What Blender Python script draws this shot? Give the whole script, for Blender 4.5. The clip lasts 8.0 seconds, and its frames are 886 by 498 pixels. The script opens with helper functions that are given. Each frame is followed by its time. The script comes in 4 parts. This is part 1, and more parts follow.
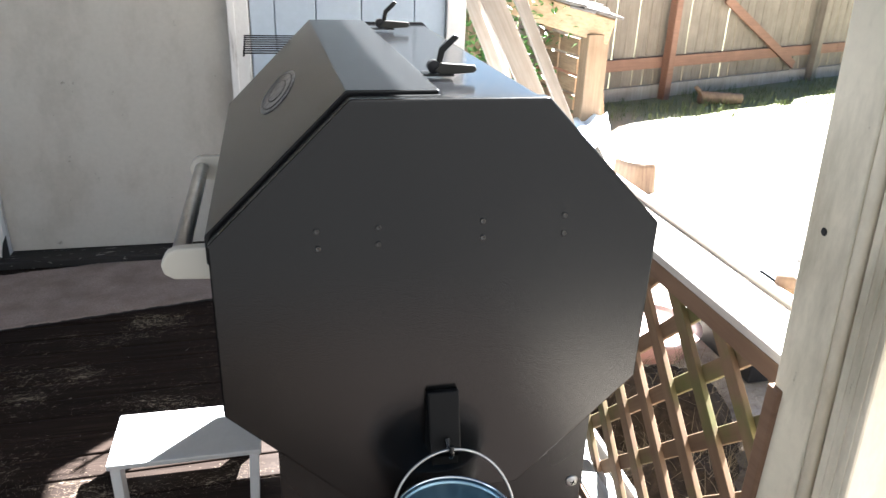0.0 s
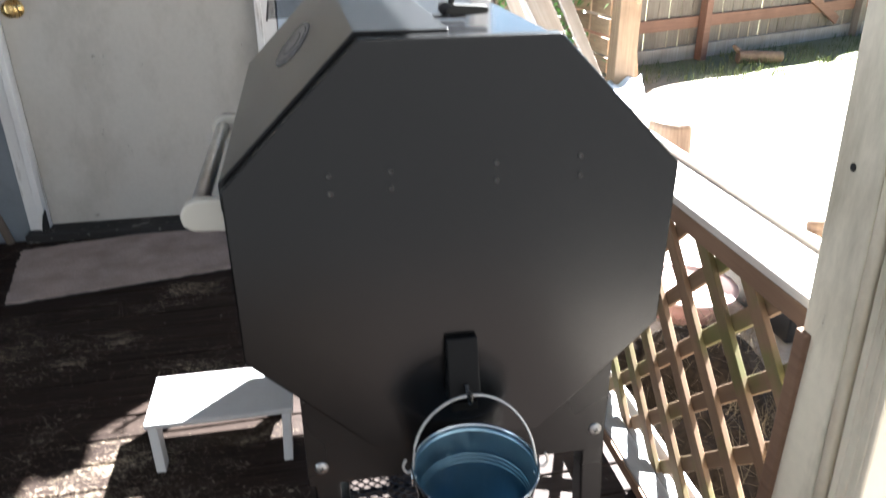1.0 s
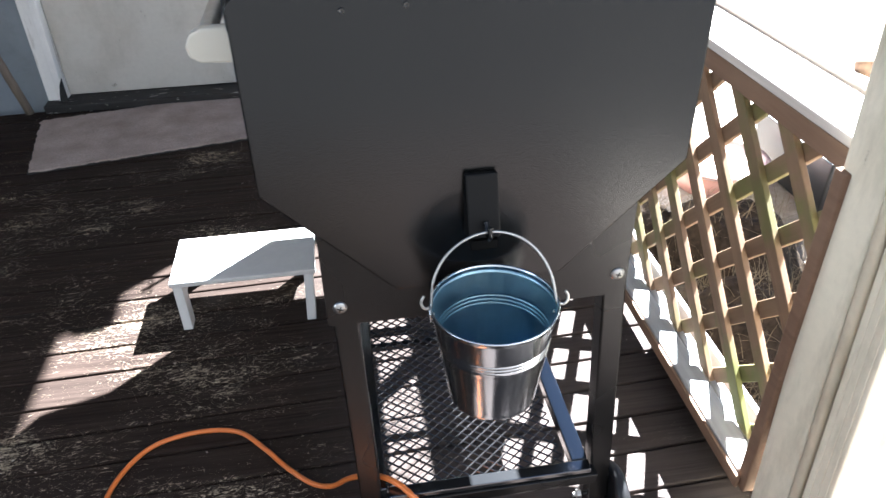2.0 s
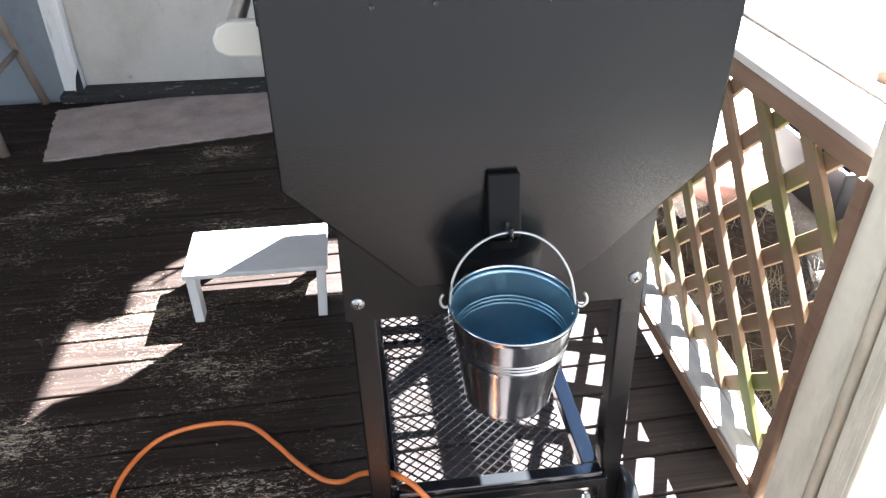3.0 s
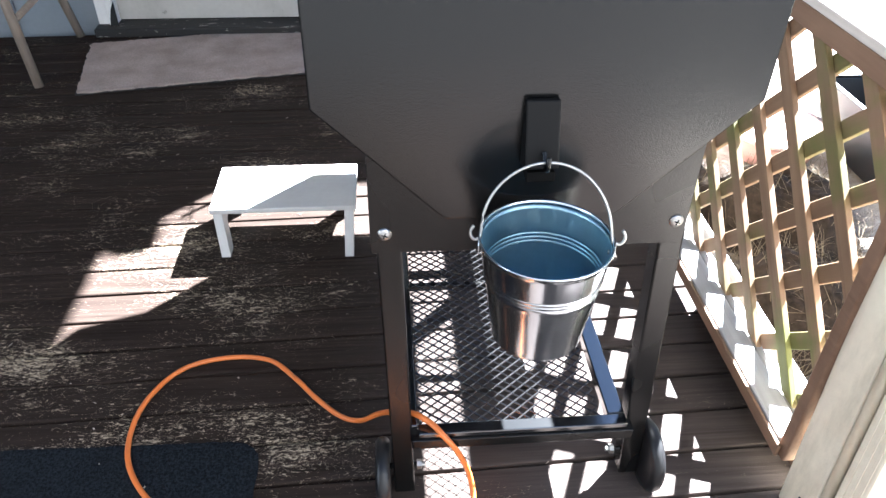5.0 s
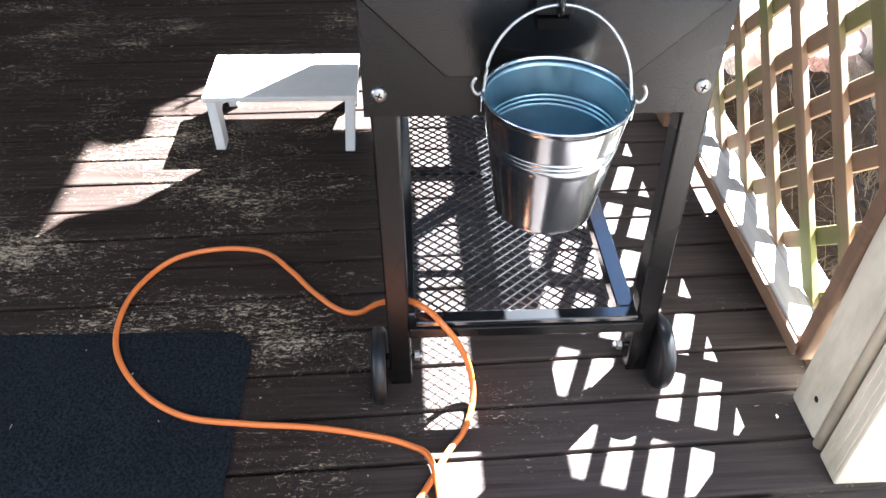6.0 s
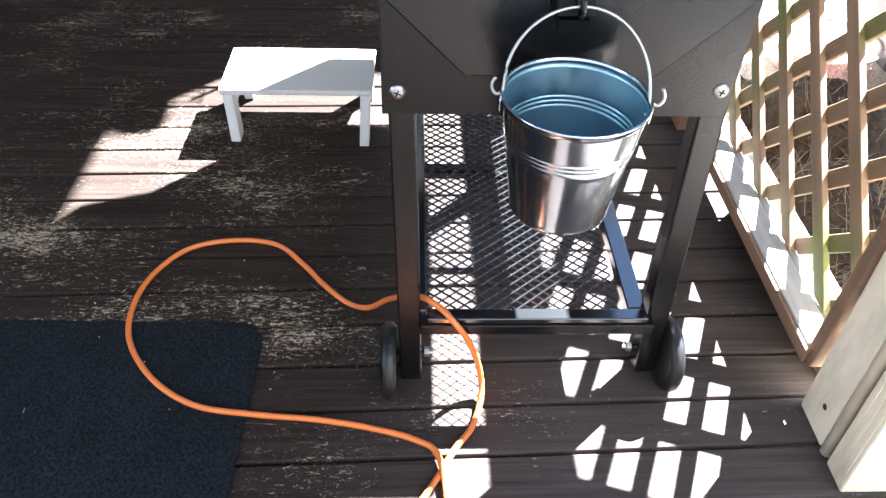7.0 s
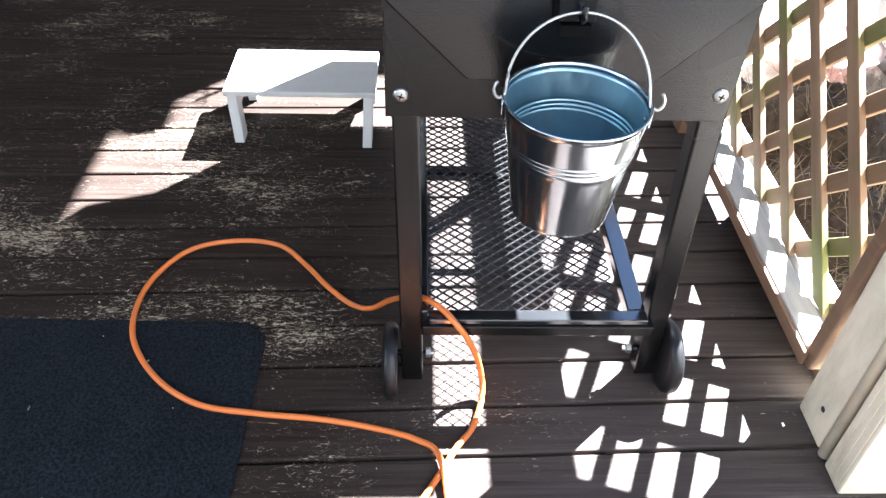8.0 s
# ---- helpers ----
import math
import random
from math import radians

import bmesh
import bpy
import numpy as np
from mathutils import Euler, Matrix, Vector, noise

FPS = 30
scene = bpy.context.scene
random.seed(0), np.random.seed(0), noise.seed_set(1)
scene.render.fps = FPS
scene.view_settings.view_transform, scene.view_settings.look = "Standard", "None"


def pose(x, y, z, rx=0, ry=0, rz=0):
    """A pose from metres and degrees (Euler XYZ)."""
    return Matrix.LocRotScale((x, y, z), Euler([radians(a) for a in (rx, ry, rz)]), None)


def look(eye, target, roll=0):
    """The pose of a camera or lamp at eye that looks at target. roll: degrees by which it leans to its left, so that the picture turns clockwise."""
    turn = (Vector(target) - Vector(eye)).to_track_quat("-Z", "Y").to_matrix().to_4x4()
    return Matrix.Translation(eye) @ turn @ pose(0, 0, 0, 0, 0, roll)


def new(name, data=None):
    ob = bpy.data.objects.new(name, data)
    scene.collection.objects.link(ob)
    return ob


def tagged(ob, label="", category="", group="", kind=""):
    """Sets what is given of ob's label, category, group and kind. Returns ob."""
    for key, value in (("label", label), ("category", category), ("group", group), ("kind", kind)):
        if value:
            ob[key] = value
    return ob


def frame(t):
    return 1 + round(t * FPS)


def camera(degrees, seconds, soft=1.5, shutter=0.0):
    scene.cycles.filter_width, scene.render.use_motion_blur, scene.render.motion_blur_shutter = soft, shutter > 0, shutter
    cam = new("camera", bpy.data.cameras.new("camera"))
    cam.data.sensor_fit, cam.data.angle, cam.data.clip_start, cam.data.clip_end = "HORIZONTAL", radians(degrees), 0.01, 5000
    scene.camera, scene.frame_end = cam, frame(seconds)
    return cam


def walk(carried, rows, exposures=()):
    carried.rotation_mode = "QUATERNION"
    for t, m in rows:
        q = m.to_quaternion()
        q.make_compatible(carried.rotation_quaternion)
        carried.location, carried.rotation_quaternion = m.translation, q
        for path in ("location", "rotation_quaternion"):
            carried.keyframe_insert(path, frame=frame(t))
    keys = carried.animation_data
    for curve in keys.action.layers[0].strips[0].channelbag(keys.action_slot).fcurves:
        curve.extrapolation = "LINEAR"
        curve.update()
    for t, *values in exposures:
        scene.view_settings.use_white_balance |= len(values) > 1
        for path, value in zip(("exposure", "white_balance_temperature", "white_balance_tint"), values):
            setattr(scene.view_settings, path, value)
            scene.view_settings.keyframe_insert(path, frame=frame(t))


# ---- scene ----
EXPOSURES = [(0.0, 4.45, 5850, 9), (0.7, 4.32, 5850, 9), (1.5, 4.65, 5650, 9), (3.5, 5.22, 5600, 9), (5.5, 5.43, 5600, 9), (8.0, 5.43, 5600, 9)]
cam = camera(62.5, 8.0, soft=1.4, shutter=0.3)
PATH = [
    (0, (-0.168, -0.77, 1.256), (0.264, 1.015, 0.467), 2.1),
    (0.2, (-0.174, -0.765, 1.254), (0.288, 1.009, 0.455), 1.6),
    (0.3, (-0.177, -0.766, 1.255), (0.245, 1.011, 0.44), 0.5),
    (0.5, (-0.173, -0.773, 1.252), (0.18, 1.025, 0.45), -0.9),
    (0.8, (-0.152, -0.779, 1.246), (0.179, 1.029, 0.459), -1.8),
    (1, (-0.144, -0.782, 1.223), (0.186, 0.994, 0.364), -0.3),
    (1.2, (-0.134, -0.783, 1.18), (0.208, 0.952, 0.247), 1.2),
    (1.3, (-0.126, -0.784, 1.162), (0.211, 0.92, 0.171), 0.6),
    (1.5, (-0.121, -0.783, 1.15), (0.208, 0.873, 0.077), -0.3),
    (1.8, (-0.128, -0.781, 1.146), (0.144, 0.856, 0.03), -1.3),
    (2, (-0.138, -0.784, 1.147), (0.098, 0.855, 0.026), -1.3),
    (2.2, (-0.152, -0.783, 1.153), (0.065, 0.855, 0.026), -0.9),
    (3.3, (-0.157, -0.785, 1.137), (0.06, 0.859, 0.019), 0.4),
    (3.5, (-0.151, -0.776, 1.12), (0.033, 0.832, -0.055), 0.3),
    (4, (-0.162, -0.777, 1.116), (-0.034, 0.811, -0.093), -0.1),
    (4.2, (-0.165, -0.776, 1.115), (-0.059, 0.814, -0.094), -0.4),
    (5.3, (-0.148, -0.767, 1.061), (-0.006, 0.817, -0.151), 1.3),
    (5.5, (-0.142, -0.757, 1.012), (-0.044, 0.77, -0.276), 1.8),
    (5.7, (-0.141, -0.758, 1.003), (-0.038, 0.748, -0.309), 2.4),
    (6, (-0.139, -0.759, 0.986), (-0.038, 0.706, -0.372), 1.3),
    (6.5, (-0.147, -0.762, 0.984), (-0.062, 0.688, -0.391), 2.6),
    (7, (-0.147, -0.762, 0.99), (-0.067, 0.698, -0.375), 2.3),
    (7.5, (-0.149, -0.766, 0.991), (-0.071, 0.696, -0.371), 2.3),
    (8, (-0.148, -0.769, 0.997), (-0.072, 0.693, -0.365), 2.5),
]
walk(cam, [(t, look(eye, target, roll)) for t, eye, target, roll in PATH],
     exposures=EXPOSURES)
CAP_X0, CAP_X1 = 0.512, 0.618
LAT_A, LAT_B = 0.066, 0.449
FENCE_H = 1.75
SHEET = (2.25, 4.75, 0.62, 0.9)

# ---- light ----
SUN_K, SUN_M = 0.755, 0.75          # metres towards the sun in x and y for each metre up
to_sun = Vector((SUN_K, SUN_M, 1.0)).normalized()
sun = new("sun", bpy.data.lights.new("sun", "SUN"))
sun.data.energy, sun.data.angle, sun.data.color = 5.0, radians(0.55), (1.0, 0.955, 0.88)
sun.matrix_world = look(to_sun * 20, (0, 0, 0))
world = bpy.data.worlds.new("sky")
scene.world = world
world.use_nodes = True
wn = world.node_tree
sky = wn.nodes.new("ShaderNodeTexSky")
sky.sky_type, sky.sun_disc = "NISHITA", False
sky.sun_elevation = math.asin(to_sun.z)
sky.air_density, sky.dust_density, sky.ozone_density = 1.0, 0.15, 1.6
sky.sun_rotation = math.atan2(to_sun.x, to_sun.y)
wn.links.new(sky.outputs[0], wn.nodes["Background"].inputs[0])
wn.nodes["Background"].inputs[1].default_value = 0.0095


# ---- materials ----
class Mat:
    """A small builder for node materials."""

    def __init__(self, name, rough=0.6, metal=0.0, color=(0.5, 0.5, 0.5), spec=0.5):
        self.m = bpy.data.materials.new(name)
        self.m.use_nodes = True
        self.t = self.m.node_tree
        self.b = self.t.nodes["Principled BSDF"]
        self.set("Roughness", rough), self.set("Metallic", metal), self.set("Base Color", (*color, 1)), self.set("Specular IOR Level", spec)

    def set(self, key, v):
        if isinstance(v, bpy.types.NodeSocket):
            self.t.links.new(v, self.b.inputs[key])
        else:
            self.b.inputs[key].default_value = v

    def node(self, kind, **kw):
        n = self.t.nodes.new("ShaderNode" + kind)
        for k, v in kw.items():
            if k == "op":
                n.operation = v
        return n

    def put(self, sock, v):
        if isinstance(v, bpy.types.NodeSocket):
            self.t.links.new(v, sock)
        else:
            sock.default_value = v

    def coords(self, scale=(1, 1, 1), world=False, shift=False):
        """Places in metres, stretched; shift: another stretch of the pattern for each object."""
        c = self.node("NewGeometry").outputs["Position"] if world else self.node("TexCoord").outputs["Object"]
        m = self.node("Mapping")
        self.put(m.inputs["Vector"], c)
        m.inputs["Scale"].default_value = scale
        if shift:
            r = self.node("ObjectInfo").outputs["Random"]
            mul = self.node("Math", op="MULTIPLY")
            self.put(mul.inputs[0], r), self.put(mul.inputs[1], 37.0)
            comb = self.node("CombineXYZ")
            for k in range(3):
                self.put(comb.inputs[k], mul.outputs[0])
            self.put(m.inputs["Location"], comb.outputs[0])
        return m.outputs[0]

    def noise(self, vec, scale, detail=4.0, rough=0.6, dist=0.0):
        n = self.node("TexNoise")
        self.put(n.inputs["Vector"], vec)
        n.inputs["Scale"].default_value, n.inputs["Detail"].default_value = scale, detail
        n.inputs["Roughness"].default_value, n.inputs["Distortion"].default_value = rough, dist
        return n.outputs["Fac"]

    def ramp(self, v, lo, hi, a=0.0, b=1.0):
        n = self.node("MapRange")
        self.put(n.inputs["Value"], v)
        for k, x in zip(("From Min", "From Max", "To Min", "To Max"), (lo, hi, a, b)):
            self.put(n.inputs[k], x)
        return n.outputs["Result"]

    def mix(self, f, a, b):
        n = self.t.nodes.new("ShaderNodeMix")
        n.data_type = "RGBA"
        self.put(n.inputs["Factor"], f)
        for s, v in ((n.inputs[6], a), (n.inputs[7], b)):
            self.put(s, v if isinstance(v, bpy.types.NodeSocket) else (*v, 1))
        return n.outputs[2]

    def math(self, op, a, b):
        n = self.node("Math", op=op)
        self.put(n.inputs[0], a), self.put(n.inputs[1], b)
        return n.outputs[0]

    def rand(self):
        return self.node("ObjectInfo").outputs["Random"]

    def bump(self, h, strength, dist):
        n = self.node("Bump")
        self.put(n.inputs["Height"], h)
        n.inputs["Strength"].default_value, n.inputs["Distance"].default_value = strength, dist
        self.t.links.new(n.outputs[0], self.b.inputs["Normal"])


def wood(name, dark, light, along="z", rough=0.75, moss=None, grain=1.0):
    """Weathered timber whose grain runs along one axis of the object."""
    m = Mat(name, rough)
    s = {"x": (1.2, 30, 30), "y": (30, 1.2, 30), "z": (30, 30, 1.2)}[along]
    g = m.noise(m.coords(s, shift=True), 1.6 * grain, 6, 0.65, 0.4)
    big = m.noise(m.coords((1, 1, 1), shift=True), 5.0, 3)
    f = m.math("ADD", m.math("MULTIPLY", g, 0.65), m.math("MULTIPLY", big, 0.45))
    col = m.mix(m.ramp(f, 0.33, 0.75), dark, light)
    if moss:
        col = m.mix(m.ramp(m.noise(m.coords((1, 1, 1), world=True), 4.5, 4), 0.48, 0.62, 0.0, 0.85), col, moss)
    tone = m.ramp(m.rand(), 0, 1, 0.0, 0.35)
    m.set("Base Color", m.mix(tone, col, tuple(c * 0.6 for c in dark)))
    m.bump(g, 0.35, 0.002)
    return m.m


def deck_material():
    """Dark brown deck stain, scuffed and flaked to cream wood along the grain."""
    m = Mat("deck_stain", 0.6, spec=0.03)
    fleck = m.noise(m.coords((70, 190, 190), world=True, shift=True), 1.0, 9, 0.82, 1.2)
    patch = m.noise(m.coords((11, 52, 52), world=True, shift=True), 1.0, 9, 0.78, 0.9)
    cross = m.noise(m.coords((230, 75, 80), world=True), 1.0, 6, 0.78, 2.0)
    streak = m.noise(m.coords((1.8, 60, 60), world=True, shift=True), 1.7, 8, 0.72, 0.25)
    area = m.noise(m.coords((1.5, 3.2, 1), world=True), 1.6, 5, 0.6)
    pos = m.node("SeparateXYZ")
    m.put(pos.inputs[0], m.node("NewGeometry").outputs["Position"])
    walked = m.ramp(pos.outputs["X"], -0.35, 0.1, 0.0, -0.07)
    front = m.ramp(pos.outputs["Y"], 0.35, 1.15, 0.010, -0.002)
    local = m.math("MULTIPLY", m.math("SUBTRACT", area, 0.5), 0.5)
    bias = m.math("ADD", m.math("ADD", local, walked), front)
    worn = m.ramp(m.math("ADD", fleck, bias), 0.605, 0.615)
    broad = m.math("MULTIPLY", m.ramp(m.math("ADD", patch, m.math("MULTIPLY", bias, 1.0)), 0.622, 0.640), m.ramp(fleck, 0.46, 0.52))
    scuff = m.ramp(m.math("ADD", cross, m.math("MULTIPLY", bias, 0.5)), 0.662, 0.68, 0.0, 0.85)
    worn = m.math("MAXIMUM", m.math("MAXIMUM", worn, scuff), m.math("MULTIPLY", broad, 0.85))
    soft = m.noise(m.coords((2.5, 14, 14), world=True, shift=True), 1.5, 6, 0.7, 0.4)
    base = m.mix(m.ramp(streak, 0.34, 0.70), (0.0085, 0.0061, 0.0050), (0.054, 0.0385, 0.0315))
    base = m.mix(m.ramp(soft, 0.35, 0.68, 0.0, 0.75), base, (0.0185, 0.0136, 0.0114))
    base = m.mix(m.ramp(m.rand(), 0, 1, 0, 0.5), base, (0.0200, 0.0148, 0.0125))
    # stain colour raised towards +x for the brighter light and sheen there
    lightened = m.mix(m.ramp(streak, 0.30, 0.72), (0.036, 0.029, 0.0265), (0.080, 0.066, 0.060))
    base = m.mix(m.ramp(m.math("ADD", pos.outputs["X"], m.math("MULTIPLY", soft, 0.3)), -0.16, 0.24, 0.0, 0.95), base, lightened)
    bare = m.mix(m.ramp(fleck, 0.45, 0.75), (0.26, 0.20, 0.14), (0.66, 0.56, 0.42))
    m.set("Base Color", m.mix(worn, base, bare))
    m.set("Roughness", m.ramp(worn, 0, 1, 0.55, 0.9))
    m.bump(m.math("SUBTRACT", streak, m.math("MULTIPLY", worn, 0.6)), 0.6, 0.0018)
    return m.m


def powder_coat(name, color, rough=0.38, peel=0.16, scale=430.0, spec=0.4, dusty=0.05, coat=0.0):
    """Textured powder coat with an orange-peel surface and a little dust."""
    m = Mat(name, rough, spec=spec)
    m.set("Coat Weight", coat), m.set("Coat Roughness", 0.12)
    n = m.noise(m.coords(), scale, 2, 0.5)
    dust = m.noise(m.coords(), 3.0, 3, 0.45)
    m.set("Base Color", m.mix(m.ramp(dust, 0.3, 0.8), color, tuple(c * 1.2 + 0.001 for c in color)))
    m.set("Roughness", m.ramp(dust, 0.25, 0.8, rough - dusty / 2, rough + dusty))
    m.bump(n, peel, 0.0012)
    return m.m


def paint(name, color, rough=0.6, dirt=(0.25, 0.22, 0.18), lo=0.62, hi=0.85, bump=0.15, streak=(1, 1, 1), speck=0.0):
    """Old paint with stains in patches."""
    m = Mat(name, rough)
    n = m.noise(m.coords(streak, world=True), 4.0, 7, 0.65)
    fine = m.noise(m.coords(world=True), 60.0, 4)
    col = m.mix(m.ramp(n, lo, hi), color, dirt)
    col = m.mix(m.ramp(fine, 0.3, 0.8, 0.0, 0.18), col, tuple(c * 0.55 for c in color))
    if speck:
        spot = m.math("ADD", m.noise(m.coords((1, 1, 0.6), world=True), 22.0, 5, 0.7), m.math("MULTIPLY", n, 0.25))
        col = m.mix(m.ramp(spot, 0.80, 0.84, 0.0, speck), col, tuple(c * 0.25 for c in dirt))
    m.set("Base Color", col)
    m.bump(fine, bump, 0.002)
    return m.m


def metal(name, color, rough=0.25, lines=0.0):
    m = Mat(name, rough, 1.0, color)
    n = m.noise(m.coords((1, 1, 1)), 22.0, 5)
    fine = m.noise(m.coords((30, 30, 2.0)), 6.0, 4)
    m.set("Roughness", m.ramp(m.math("ADD", n, fine), 0.7, 1.3, rough * 0.75, rough * 1.45))
    m.set("Base Color", m.mix(m.ramp(n, 0.35, 0.7, 0.0, 0.5), color, tuple(c * 0.72 for c in color)))
    if lines:
        m.bump(fine, lines, 0.0005)
    return m.m


def plain(name, color, rough=0.5, metallic=0.0, var=0.25, scale=40.0, bump=0.05, spec=0.5):
    m = Mat(name, rough, metallic, spec=spec)
    n = m.noise(m.coords(), scale, 4)
    m.set("Base Color", m.mix(m.ramp(n, 0.3, 0.75), color, tuple(c * (1 - var) for c in color)))
    m.bump(n, bump, 0.001)
    return m.m


def pile(name, a, b, scale=330.0, bump=0.9, blotch=0.4):
    """Short carpet pile."""
    m = Mat(name, 0.95, spec=0.1)
    n = m.noise(m.coords(world=True), scale, 3, 0.7)
    big = m.noise(m.coords(world=True), 9.0, 4)
    col = m.mix(m.ramp(n, 0.38, 0.66), a, b)
    m.set("Base Color", m.mix(m.ramp(big, 0.35, 0.75, 0.0, blotch), col, tuple(x * 0.6 for x in a)))
    m.bump(n, bump, 0.004)
    return m.m


